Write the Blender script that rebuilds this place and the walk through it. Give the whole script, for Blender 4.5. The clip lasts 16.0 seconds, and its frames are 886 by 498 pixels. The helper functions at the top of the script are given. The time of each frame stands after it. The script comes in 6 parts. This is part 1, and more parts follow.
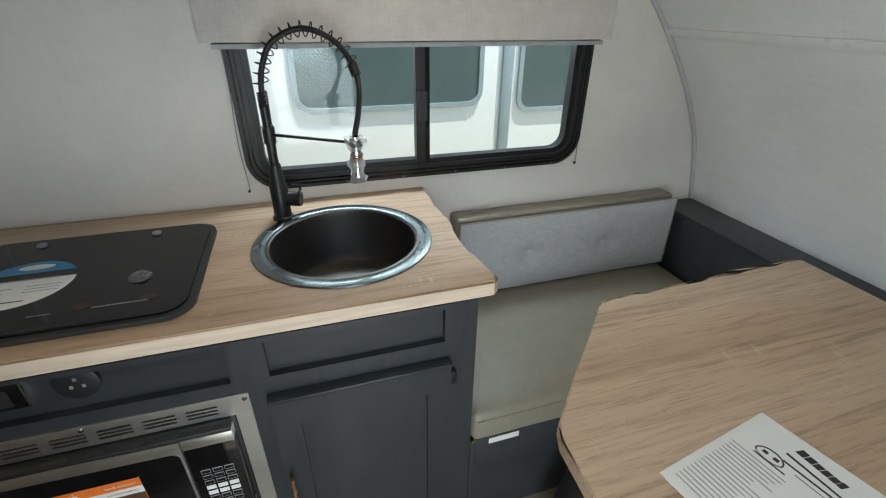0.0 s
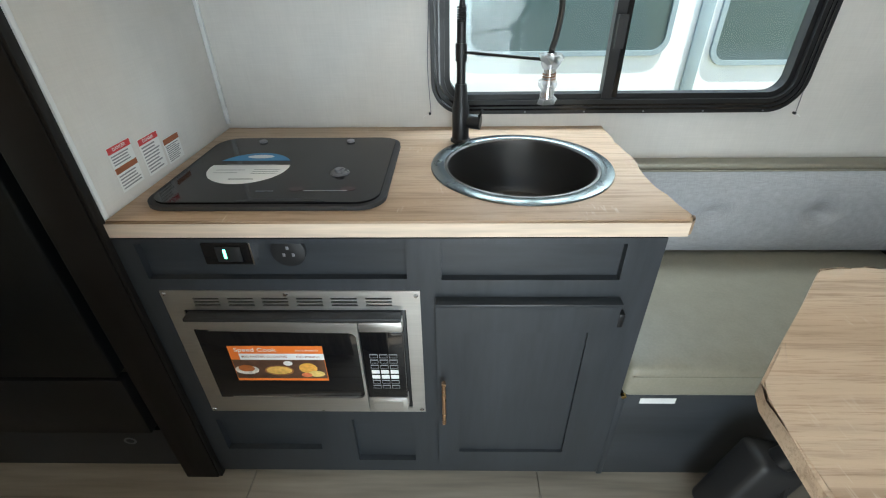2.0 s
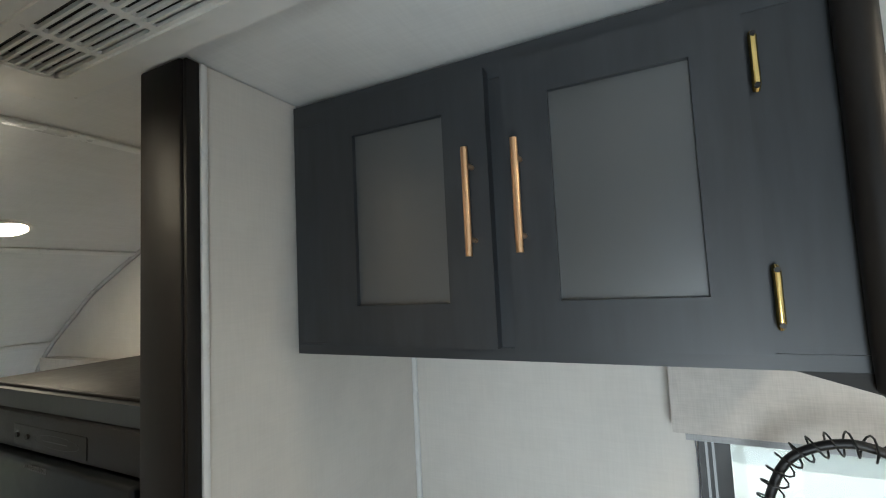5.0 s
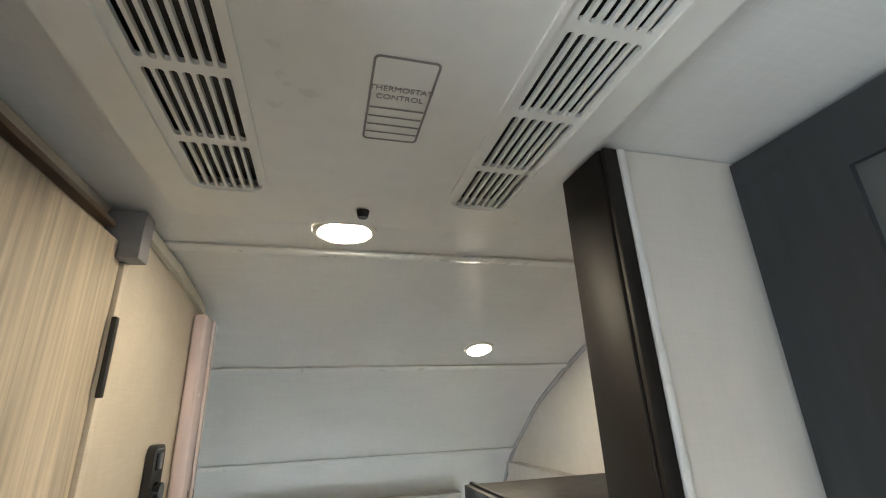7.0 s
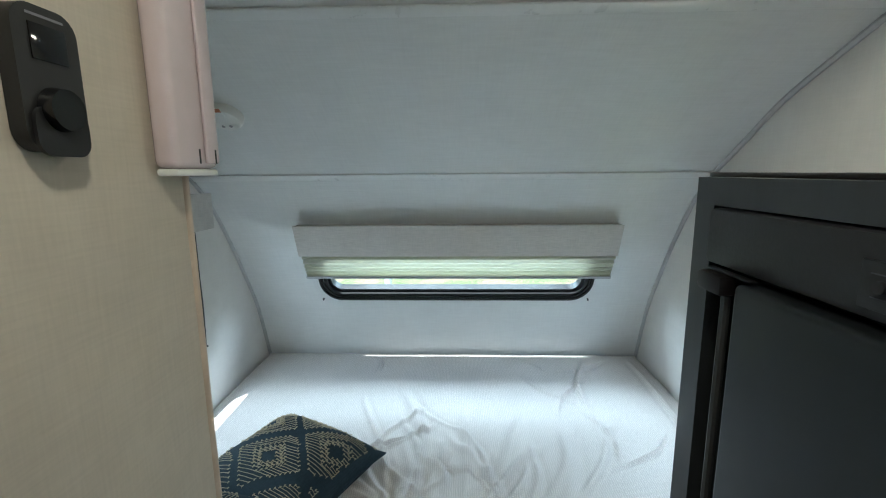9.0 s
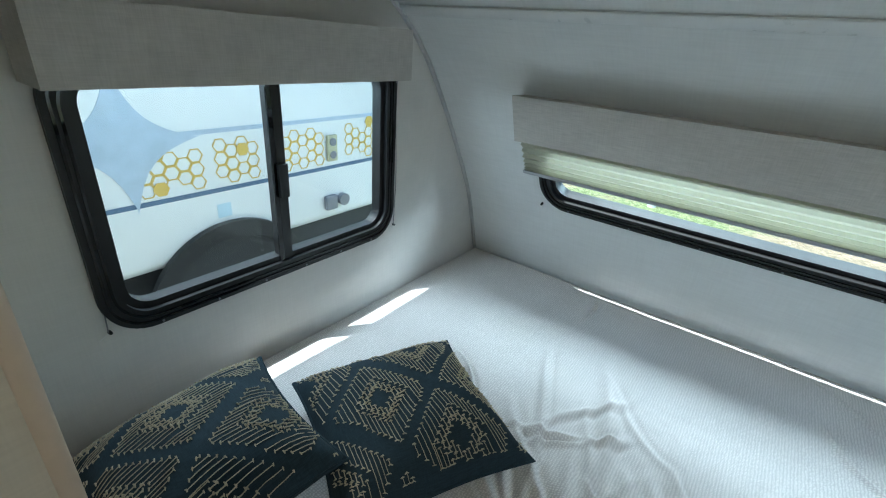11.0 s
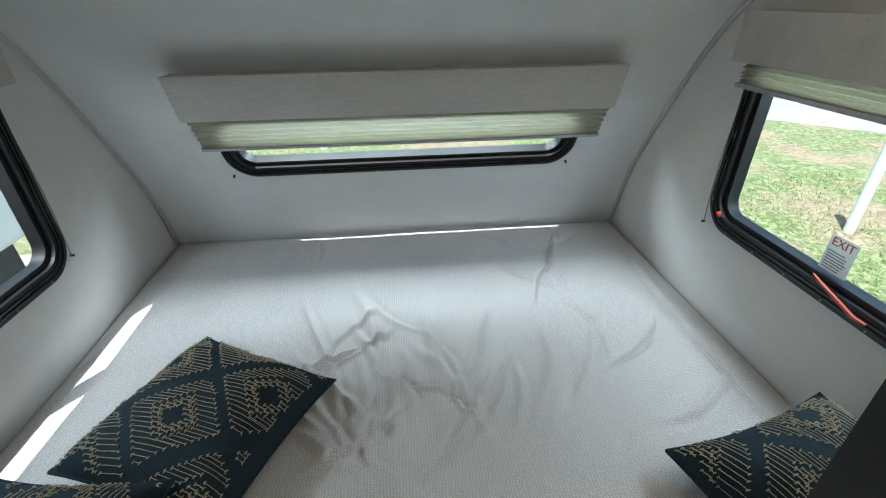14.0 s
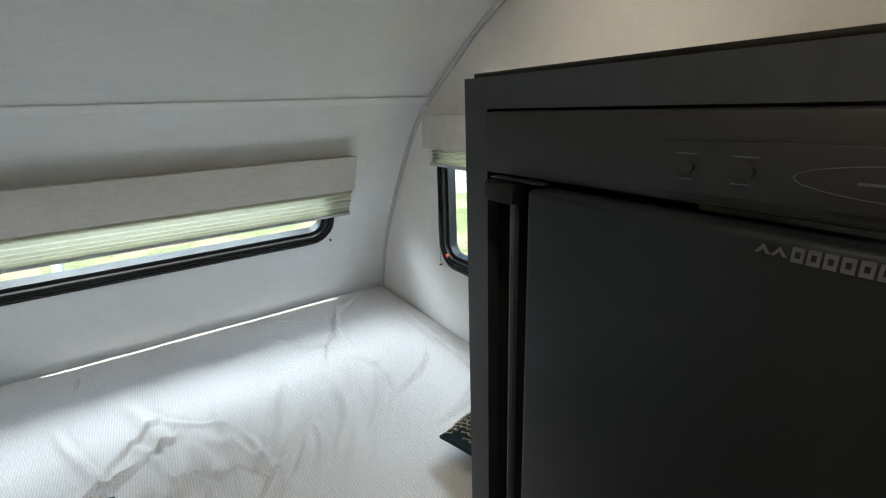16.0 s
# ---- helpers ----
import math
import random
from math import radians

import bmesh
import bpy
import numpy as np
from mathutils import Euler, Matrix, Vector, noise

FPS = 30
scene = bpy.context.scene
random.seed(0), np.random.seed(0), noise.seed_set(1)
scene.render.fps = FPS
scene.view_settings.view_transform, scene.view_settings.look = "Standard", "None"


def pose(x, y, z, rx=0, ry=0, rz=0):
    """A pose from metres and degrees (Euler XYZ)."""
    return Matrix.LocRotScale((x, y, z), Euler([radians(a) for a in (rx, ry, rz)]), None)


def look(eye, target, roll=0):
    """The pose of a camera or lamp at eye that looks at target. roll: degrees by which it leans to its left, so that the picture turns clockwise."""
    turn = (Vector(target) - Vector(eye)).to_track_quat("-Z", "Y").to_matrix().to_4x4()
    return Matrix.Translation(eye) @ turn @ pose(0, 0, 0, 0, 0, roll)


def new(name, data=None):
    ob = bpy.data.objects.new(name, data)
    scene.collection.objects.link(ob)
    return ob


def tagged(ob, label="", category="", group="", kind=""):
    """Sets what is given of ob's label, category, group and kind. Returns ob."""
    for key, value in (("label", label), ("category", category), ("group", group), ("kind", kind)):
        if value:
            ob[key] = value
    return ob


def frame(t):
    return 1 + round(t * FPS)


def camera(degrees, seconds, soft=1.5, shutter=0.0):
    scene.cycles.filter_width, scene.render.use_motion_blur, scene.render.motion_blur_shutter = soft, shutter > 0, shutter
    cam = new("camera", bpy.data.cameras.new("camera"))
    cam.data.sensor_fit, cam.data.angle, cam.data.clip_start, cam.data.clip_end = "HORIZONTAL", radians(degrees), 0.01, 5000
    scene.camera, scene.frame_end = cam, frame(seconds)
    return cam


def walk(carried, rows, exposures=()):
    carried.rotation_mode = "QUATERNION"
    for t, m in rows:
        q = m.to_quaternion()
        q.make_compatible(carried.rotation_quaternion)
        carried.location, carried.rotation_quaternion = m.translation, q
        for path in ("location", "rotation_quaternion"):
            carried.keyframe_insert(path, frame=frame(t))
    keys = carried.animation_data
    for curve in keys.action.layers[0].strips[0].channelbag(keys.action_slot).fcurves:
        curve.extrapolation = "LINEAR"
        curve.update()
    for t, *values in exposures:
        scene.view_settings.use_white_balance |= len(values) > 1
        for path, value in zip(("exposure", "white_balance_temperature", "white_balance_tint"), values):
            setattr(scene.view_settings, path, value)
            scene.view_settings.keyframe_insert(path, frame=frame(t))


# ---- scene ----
cam = camera(90.0, 16.0, soft=1.1)
PATH = [
    (0.0, pose(0.8562, -0.3719, 1.4455, 61.216, -0.667, -17.351)),
    (0.5, pose(0.8344, -0.3634, 1.4414, 61.012, -0.443, -9.742)),
    (1.0, pose(0.7909, -0.3628, 1.4334, 59.952, -0.266, -4.369)),
    (1.5, pose(0.7479, -0.3781, 1.3876, 58.574, -0.002, -1.253)),
    (2.0, pose(0.7380, -0.3878, 1.3362, 57.191, 0.614, 0.786)),
    (2.5, pose(0.7323, -0.3873, 1.3641, 57.606, 0.343, 1.961)),
    (3.0, pose(0.7000, -0.3417, 1.4583, 63.855, -1.288, 1.729)),
    (3.5, pose(0.6397, -0.2797, 1.5319, 76.299, -1.052, 1.146)),
    (4.0, pose(0.5834, -0.2193, 1.6058, 86.415, 0.302, 2.698)),
    (4.5, pose(0.5568, -0.1577, 1.6465, 89.990, 1.575, 6.641)),
    (5.0, pose(0.6409, -0.0219, 1.6778, 94.345, 2.786, 26.389)),
    (5.2, pose(0.6534, 0.0062, 1.6883, 97.359, 3.411, 34.682)),
    (7.3, pose(0.4012, 0.0258, 1.6985, 107.915, 1.472, 78.398)),
    (7.5, pose(0.3391, 0.0233, 1.6867, 104.899, 1.377, 79.499)),
    (8.0, pose(0.1397, 0.0640, 1.6206, 95.605, 1.171, 82.540)),
    (8.5, pose(-0.0426, 0.0959, 1.5758, 86.472, 1.103, 86.685)),
    (9.0, pose(-0.2324, 0.0877, 1.5010, 80.095, 0.470, 91.915)),
    (9.5, pose(-0.3900, 0.0834, 1.4444, 77.392, -1.092, 98.133)),
    (10.0, pose(-0.6188, 0.0517, 1.4353, 72.562, -3.454, 109.324)),
    (12.3, pose(-0.9009, 0.0606, 1.3766, 61.458, -3.391, 135.673)),
    (12.5, pose(-0.8891, 0.0634, 1.3786, 61.127, -2.546, 132.967)),
    (13.0, pose(-0.8162, 0.0634, 1.4086, 59.727, -1.237, 120.594)),
    (13.5, pose(-0.7552, 0.0664, 1.4368, 59.624, -0.587, 104.001)),
    (14.0, pose(-0.6777, 0.0523, 1.4615, 60.480, 0.640, 84.170)),
    (14.5, pose(-0.6246, 0.0282, 1.4445, 62.660, 1.638, 75.457)),
    (15.0, pose(-0.5511, 0.0537, 1.4711, 64.612, 2.312, 72.813)),
    (15.5, pose(-0.5017, 0.0594, 1.4837, 67.771, 2.135, 66.712)),
    (16.0, pose(-0.4025, 0.0687, 1.4588, 71.986, 2.009, 56.124)),
]
EXPOSURES = [(0, 0.95, 6450, 8), (1.0, 1.17, 6300, 7), (1.6, 1.3, 6300, 7), (2.3, 1.55, 6200, 6), (3.0, 1.42, 6250, 6), (3.6, 1.2, 6350, 8), (4.4, 1.1, 6250, 8), (5.2, 1.5, 6250, 6), (7.3, 2.0, 6300, 8), (8.2, 1.85, 5900, 4), (9.0, 1.58, 5500, 0), (10.2, 1.42, 5400, -2), (12.3, 1.17, 5750, 1), (14.2, 1.1, 5950, 5), (15.0, 1.45, 6150, 7), (16.0, 1.55, 6050, 7)]
walk(cam, PATH, EXPOSURES)

# ---- world, sun and large lights ----
world = bpy.data.worlds.new("sky")
scene.world = world
world.use_nodes = True
wn = world.node_tree.nodes
sky = wn.new("ShaderNodeTexSky")
sky.sky_type, sky.sun_disc = "NISHITA", False
sky.sun_elevation, sky.sun_rotation = radians(70.7), radians(124)
bg = wn["Background"]
bg.inputs["Strength"].default_value = 0.13
world.node_tree.links.new(sky.outputs[0], bg.inputs[0])

sun = new("sun", bpy.data.lights.new("sun", "SUN"))
sun.data.energy, sun.data.angle, sun.data.color = 4.9, radians(0.5), (1.0, 0.96, 0.9)
sun.matrix_world = look((2.9, -1.96, 10), (0, 0, 0))


def window_light(name, place, target, w, h, watts, color):
    """Skylight coming in through one opening."""
    ob = new(name, bpy.data.lights.new(name, "AREA"))
    ob.data.shape, ob.data.size, ob.data.size_y, ob.data.energy, ob.data.color = "RECTANGLE", w, h, watts, color
    ob.matrix_world = look(place, target)
    return ob


SKYCOL = (0.86, 0.95, 1.0)
window_light("doorway_light", (0.95, -1.03, 0.80), (0.80, 0.5, 0.62), 0.62, 1.3, 9, SKYCOL)
window_light("kitchen_window_light", (1.26, 1.20, 1.47), (1.26, 0.3, 0.85), 1.0, 0.22, 5, SKYCOL)
window_light("bed_window_light", (-1.51, -1.12, 1.38), (-1.51, -0.4, 0.66), 0.8, 0.22, 4.6, SKYCOL)
window_light("exit_window_light", (-1.51, 1.20, 1.38), (-1.51, 0.5, 0.66), 0.8, 0.22, 4.6, SKYCOL)
window_light("end_window_light", (-2.62, 0.08, 1.24), (-2.1, 0.08, 0.72), 1.2, 0.16, 7.0, SKYCOL)

# ---- materials ----


def nodes_of(name):
    m = bpy.data.materials.new(name)
    m.use_nodes = True
    nt = m.node_tree
    return m, nt, nt.nodes["Principled BSDF"]


def add(nt, kind, **props):
    n = nt.nodes.new(kind)
    for key, value in props.items():
        n.inputs[key.replace("_", " ")].default_value = value
    return n


def coords(nt, scale=(1, 1, 1), rot=(0, 0, 0), source="Object"):
    tc, mp = nt.nodes.new("ShaderNodeTexCoord"), nt.nodes.new("ShaderNodeMapping")
    nt.links.new(tc.outputs[source], mp.inputs["Vector"])
    mp.inputs["Scale"].default_value, mp.inputs["Rotation"].default_value = scale, rot
    return mp.outputs["Vector"]


def ramp(nt, value, stops):
    r = nt.nodes.new("ShaderNodeValToRGB")
    while len(r.color_ramp.elements) < len(stops):
        r.color_ramp.elements.new(0.5)
    for e, (p, c) in zip(r.color_ramp.elements, stops):
        e.position, e.color = p, (*c, 1)
    nt.links.new(value, r.inputs["Fac"])
    return r.outputs["Color"]


def bump(nt, b, height, strength, distance):
    n = nt.nodes.new("ShaderNodeBump")
    n.inputs["Strength"].default_value, n.inputs["Distance"].default_value = strength, distance
    nt.links.new(height, n.inputs["Height"])
    nt.links.new(n.outputs["Normal"], b.inputs["Normal"])


def tone(c, f):
    return tuple(min(1, v * f) for v in c)


def plain(name, color, rough=0.5, metal=0.0, vary=0.12, scale=30, relief=0.0, coat=0.0, stretch=(1, 1, 1), spec=0.5):
    """Paint, plastic or metal with a soft two-scale variation."""
    m, nt, b = nodes_of(name)
    v = coords(nt, stretch)
    big, fine = add(nt, "ShaderNodeTexNoise", Scale=scale * 0.12, Detail=4), add(nt, "ShaderNodeTexNoise", Scale=scale, Detail=5)
    for n in (big, fine):
        nt.links.new(v, n.inputs["Vector"])
    mix = add(nt, "ShaderNodeMath")
    mix.operation = "ADD"
    nt.links.new(big.outputs["Fac"], mix.inputs[0])
    nt.links.new(fine.outputs["Fac"], mix.inputs[1])
    half = add(nt, "ShaderNodeMath")
    half.operation = "MULTIPLY"
    half.inputs[1].default_value = 0.5
    nt.links.new(mix.outputs[0], half.inputs[0])
    col = ramp(nt, half.outputs[0], [(0.3, tone(color, 1 - vary)), (0.7, tone(color, 1 + vary))])
    nt.links.new(col, b.inputs["Base Color"])
    rr = ramp(nt, half.outputs[0], [(0.3, (max(0, rough - 0.06),) * 3), (0.7, (min(1, rough + 0.06),) * 3)])
    nt.links.new(rr, b.inputs["Roughness"])
    b.inputs["Metallic"].default_value = metal
    b.inputs["Coat Weight"].default_value = coat
    b.inputs["Specular IOR Level"].default_value = spec
    if relief:
        bump(nt, b, fine.outputs["Fac"], relief, 0.002)
    return m


def woven(name, color, thread=900, contrast=0.22, rough=0.9, slub=True, relief=0.5):
    """Cloth or wallboard with crossing threads and slubs."""
    m, nt, b = nodes_of(name)
    sums = None
    for stretch in ((1, 0.06, 0.06), (0.06, 1, 0.06), (0.06, 0.06, 1)):
        n = add(nt, "ShaderNodeTexNoise", Scale=thread, Detail=2)
        nt.links.new(coords(nt, stretch), n.inputs["Vector"])
        if sums is None:
            sums = n.outputs["Fac"]
        else:
            a = add(nt, "ShaderNodeMath")
            a.operation = "ADD"
            nt.links.new(sums, a.inputs[0])
            nt.links.new(n.outputs["Fac"], a.inputs[1])
            sums = a.outputs[0]
    third = add(nt, "ShaderNodeMath")
    third.operation = "MULTIPLY"
    third.inputs[1].default_value = 0.333
    nt.links.new(sums, third.inputs[0])
    soft = add(nt, "ShaderNodeTexNoise", Scale=4.0, Detail=5)
    nt.links.new(coords(nt), soft.inputs["Vector"])
    c1 = ramp(nt, third.outputs[0], [(0.36, tone(color, 1 - contrast)), (0.62, tone(color, 1 + contrast))])
    c2 = ramp(nt, soft.outputs["Fac"], [(0.3, (0.93, 0.93, 0.93)), (0.7, (1, 1, 1))])
    mx = nt.nodes.new("ShaderNodeMixRGB")
    mx.blend_type = "MULTIPLY"
    mx.inputs[0].default_value = 1
    nt.links.new(c1, mx.inputs[1])
    nt.links.new(c2, mx.inputs[2])
    nt.links.new(mx.outputs[0], b.inputs["Base Color"])
    b.inputs["Roughness"].default_value = rough
    b.inputs["Specular IOR Level"].default_value = 0.25
    bump(nt, b, third.outputs[0], relief, 0.0015)
    return m


def knitted(name, color, warp=105, weft=70):
    """Loose woven blanket cloth: two crossing sets of wavy threads over soft stains."""
    m, nt, b = nodes_of(name)
    v = coords(nt)
    outs = []
    for axis, sc in (("X", warp), ("Y", weft)):
        w = add(nt, "ShaderNodeTexWave", Scale=sc, Distortion=5.0, Detail=3.0)
        w.inputs["Detail Scale"].default_value = 2.5
        w.bands_direction = axis
        nt.links.new(v, w.inputs["Vector"])
        outs.append(w.outputs["Fac"])
    mul = add(nt, "ShaderNodeMath")
    mul.operation = "MULTIPLY"
    nt.links.new(outs[0], mul.inputs[0])
    nt.links.new(outs[1], mul.inputs[1])
    soft = add(nt, "ShaderNodeTexNoise", Scale=5.0, Detail=5)
    nt.links.new(v, soft.inputs["Vector"])
    c1 = ramp(nt, mul.outputs[0], [(0.0, tone(color, 0.76)), (0.4, tone(color, 1.0)), (1.0, tone(color, 1.1))])
    c2 = ramp(nt, soft.outputs["Fac"], [(0.3, (0.92, 0.92, 0.92)), (0.7, (1, 1, 1))])
    mx = nt.nodes.new("ShaderNodeMixRGB")
    mx.blend_type = "MULTIPLY"
    mx.inputs[0].default_value = 1
    nt.links.new(c1, mx.inputs[1])
    nt.links.new(c2, mx.inputs[2])
    nt.links.new(mx.outputs[0], b.inputs["Base Color"])
    b.inputs["Roughness"].default_value = 0.95
    b.inputs["Specular IOR Level"].default_value = 0.2
    bump(nt, b, mul.outputs[0], 0.5, 0.0012)
    return m


def oak(name, along=0):
    """Pale rough-sawn oak laminate; the grain runs along one axis."""
    m, nt, b = nodes_of(name)
    st = [1.0, 1.0, 1.0]
    st[along] = 0.045
    v = coords(nt, tuple(st))
    warp = add(nt, "ShaderNodeTexNoise", Scale=5, Detail=3, Distortion=0.6)
    grain = add(nt, "ShaderNodeTexNoise", Scale=38, Detail=8, Roughness=0.65, Distortion=0.9)
    pores = add(nt, "ShaderNodeTexNoise", Scale=190, Detail=4, Roughness=0.7)
    for n in (warp, grain, pores):
        nt.links.new(v, n.inputs["Vector"])
    # cross-cut saw marks in patches
    st2 = [0.12, 0.12, 0.12]
    st2[along] = 1.0
    saw = add(nt, "ShaderNodeTexNoise", Scale=170, Detail=2)
    nt.links.new(coords(nt, tuple(st2)), saw.inputs["Vector"])
    patch = add(nt, "ShaderNodeTexNoise", Scale=9, Detail=2)
    nt.links.new(coords(nt), patch.inputs["Vector"])
    c1 = ramp(nt, warp.outputs["Fac"], [(0.32, (0.41, 0.285, 0.185)), (0.5, (0.52, 0.38, 0.265)), (0.68, (0.61, 0.47, 0.345))])
    c2 = ramp(nt, grain.outputs["Fac"], [(0.32, (0.60, 0.56, 0.53)), (0.47, (0.95, 0.94, 0.93)), (0.7, (1.08, 1.07, 1.06))])
    c3 = ramp(nt, pores.outputs["Fac"], [(0.34, (0.70, 0.65, 0.60)), (0.48, (1, 1, 1))])
    last = c1
    for c in (c2, c3):
        mx = nt.nodes.new("ShaderNodeMixRGB")
        mx.blend_type = "MULTIPLY"
        mx.inputs[0].default_value = 0.8
        nt.links.new(last, mx.inputs[1])
        nt.links.new(c, mx.inputs[2])
        last = mx.outputs[0]
    mask = ramp(nt, patch.outputs["Fac"], [(0.6, (0, 0, 0)), (0.7, (1, 1, 1))])
    saws = ramp(nt, saw.outputs["Fac"], [(0.55, (0, 0, 0)), (0.66, (0.5, 0.5, 0.5))])
    mm = nt.nodes.new("ShaderNodeMixRGB")
    mm.blend_type = "MULTIPLY"
    mm.inputs[0].default_value = 1
    nt.links.new(mask, mm.inputs[1])
    nt.links.new(saws, mm.inputs[2])
    pale = nt.nodes.new("ShaderNodeMixRGB")
    nt.links.new(mm.outputs[0], pale.inputs[0])
    nt.links.new(last, pale.inputs[1])
    pale.inputs[2].default_value = (0.68, 0.58, 0.46, 1)
    nt.links.new(pale.outputs[0], b.inputs["Base Color"])
    b.inputs["Roughness"].default_value = 0.5
    b.inputs["Specular IOR Level"].default_value = 0.35
    bump(nt, b, grain.outputs["Fac"], 0.35, 0.002)
    return m


def clear_glass(name, tint=(0.93, 0.97, 0.96), rough=0.0, milky=0.0):
    m, nt, b = nodes_of(name)
    out = nt.nodes["Material Output"]
    tr, gl, mix, fr = add(nt, "ShaderNodeBsdfTransparent"), add(nt, "ShaderNodeBsdfGlossy"), nt.nodes.new("ShaderNodeMixShader"), add(nt, "ShaderNodeLayerWeight", Blend=0.25)
    tr.inputs["Color"].default_value = (*tint, 1)
    gl.inputs["Roughness"].default_value = rough
    gloss = ramp(nt, fr.outputs["Facing"], [(0.0, (0.02, 0.02, 0.02)), (0.55, (0.05, 0.05, 0.05)), (1.0, (0.5, 0.5, 0.5))])
    nt.links.new(gloss, mix.inputs[0])
    nt.links.new(tr.outputs[0], mix.inputs[1])
    nt.links.new(gl.outputs[0], mix.inputs[2])
    last = mix
    if milky:
        df, last = add(nt, "ShaderNodeBsdfTranslucent"), nt.nodes.new("ShaderNodeMixShader")
        last.inputs[0].default_value = milky
        df.inputs["Color"].default_value = (0.9, 0.9, 0.9, 1)
        nt.links.new(mix.outputs[0], last.inputs[1])
        nt.links.new(df.outputs[0], last.inputs[2])
    nt.links.new(last.outputs[0], out.inputs["Surface"])
    return m


def glow(name, color, strength):
    m, nt, b = nodes_of(name)
    b.inputs["Base Color"].default_value = (0.9, 0.88, 0.82, 1)
    b.inputs["Emission Color"].default_value = (*color, 1)
    b.inputs["Emission Strength"].default_value = strength
    return m


WALL = woven("linen_wallboard", (0.74, 0.715, 0.68), 260, 0.035, 0.75, relief=0.10)
CEIL = woven("white_ceiling_panel", (0.80, 0.81, 0.81), 200, 0.035, 0.30, relief=0.06)
CREAM = woven("cream_divider_board", (0.57, 0.51, 0.43), 260, 0.06, 0.6, relief=0.12)
TRIMGREY = plain("grey_bead_trim", (0.52, 0.52, 0.53), 0.5)
BATTEN = plain("white_vinyl_batten", (0.82, 0.83, 0.83), 0.3, vary=0.04)
DARK = plain("charcoal_stained_wood", (0.030, 0.034, 0.039), 0.42, vary=0.3, scale=60, stretch=(1, 1, 0.12), relief=0.12)
DARKH = plain("charcoal_stained_rail", (0.030, 0.034, 0.039), 0.42, vary=0.3, scale=60, stretch=(0.12, 1, 1), relief=0.12)
ESPRESSO = plain("espresso_post", (0.012, 0.010, 0.009), 0.50, vary=0.25, scale=50, stretch=(1, 1, 0.1), spec=0.28)
OAKX = oak("oak_laminate", 0)
OAKEDGE = plain("sawn_oak_edge", (0.66, 0.53, 0.41), 0.6, vary=0.22, scale=120, stretch=(0.06, 1, 1), relief=0.4)
STEEL = plain("brushed_stainless", (0.78, 0.77, 0.75), 0.38, 1.0, 0.08, 220, stretch=(0.04, 1, 1))
GUNMETAL = plain("gunmetal_sink_steel", (0.15, 0.142, 0.135), 0.40, 1.0, 0.04, 6)
RIMSTEEL = plain("gunmetal_rim_steel", (0.22, 0.25, 0.255), 0.26, 1.0, 0.02, 6)
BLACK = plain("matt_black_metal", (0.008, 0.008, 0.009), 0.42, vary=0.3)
GLOSSBLACK = plain("gloss_black_glass", (0.006, 0.006, 0.007), 0.07, vary=0.2)
PLASTIC = plain("black_plastic", (0.014, 0.014, 0.015), 0.5, vary=0.25, relief=0.1, scale=200)
RUBBER = plain("dark_rubber_gasket", (0.03, 0.03, 0.032), 0.65)
BRASS = plain("satin_gold_handle", (0.78, 0.50, 0.30), 0.28, 1.0, 0.06)
GOLD = plain("polished_gold_strike", (0.95, 0.72, 0.28), 0.16, 1.0, 0.06)
CHROME = plain("chrome", (0.75, 0.75, 0.76), 0.12, 1.0, 0.05)
WHITEPL = plain("white_plastic", (0.80, 0.80, 0.78), 0.32, vary=0.05)
PINKPL = plain("film_covered_white_plastic", (0.74, 0.62, 0.64), 0.22, vary=0.05, coat=0.4)
GREYPL = plain("grey_plastic", (0.22, 0.22, 0.24), 0.5)
LABEL, _nt, _b = nodes_of("thin_label_paper")
_b.inputs["Base Color"].default_value, _b.inputs["Roughness"].default_value = (0.8, 0.8, 0.78, 1), 0.6
_tl, _mx = add(_nt, "ShaderNodeBsdfTranslucent", Color=(0.8, 0.8, 0.78, 1)), add(_nt, "ShaderNodeMixShader", Fac=0.5)
_nt.links.new(_b.outputs[0], _mx.inputs[1])
_nt.links.new(_tl.outputs[0], _mx.inputs[2])
_nt.links.new(_mx.outputs[0], _nt.nodes["Material Output"].inputs["Surface"])
PAPER = plain("printed_paper", (0.80, 0.80, 0.78), 0.7, vary=0.04)
INK = plain("black_ink", (0.03, 0.03, 0.03), 0.7)
DIMGREY = plain("dim_grey_print", (0.085, 0.085, 0.09), 0.6)
GREYINK = plain("grey_ink", (0.28, 0.28, 0.29), 0.7)
RED = plain("red_print", (0.62, 0.05, 0.05), 0.6)
BROWNPR = plain("brown_print", (0.36, 0.12, 0.05), 0.6)
ORANGE = plain("orange_print", (0.85, 0.20, 0.03), 0.45)
TEALPR = plain("blue_print", (0.03, 0.22, 0.42), 0.4)
SAGE = plain("sage_vinyl", (0.252, 0.235, 0.185), 0.42, vary=0.12, scale=160, relief=0.2)
GREYCLOTH = woven("grey_upholstery", (0.43, 0.44, 0.46), 700, 0.14)
VALANCE = woven("greige_linen_valance", (0.58, 0.55, 0.52), 420, 0.10, 0.85)
SHADE = plain("pleated_shade_cloth", (0.56, 0.55, 0.44), 0.9, vary=0.06)
_nt = SHADE.node_tree
_tl, _mx = add(_nt, "ShaderNodeBsdfTranslucent", Color=(0.56, 0.55, 0.44, 1)), add(_nt, "ShaderNodeMixShader", Fac=0.25)
_nt.links.new(_nt.nodes["Principled BSDF"].outputs[0], _mx.inputs[1])
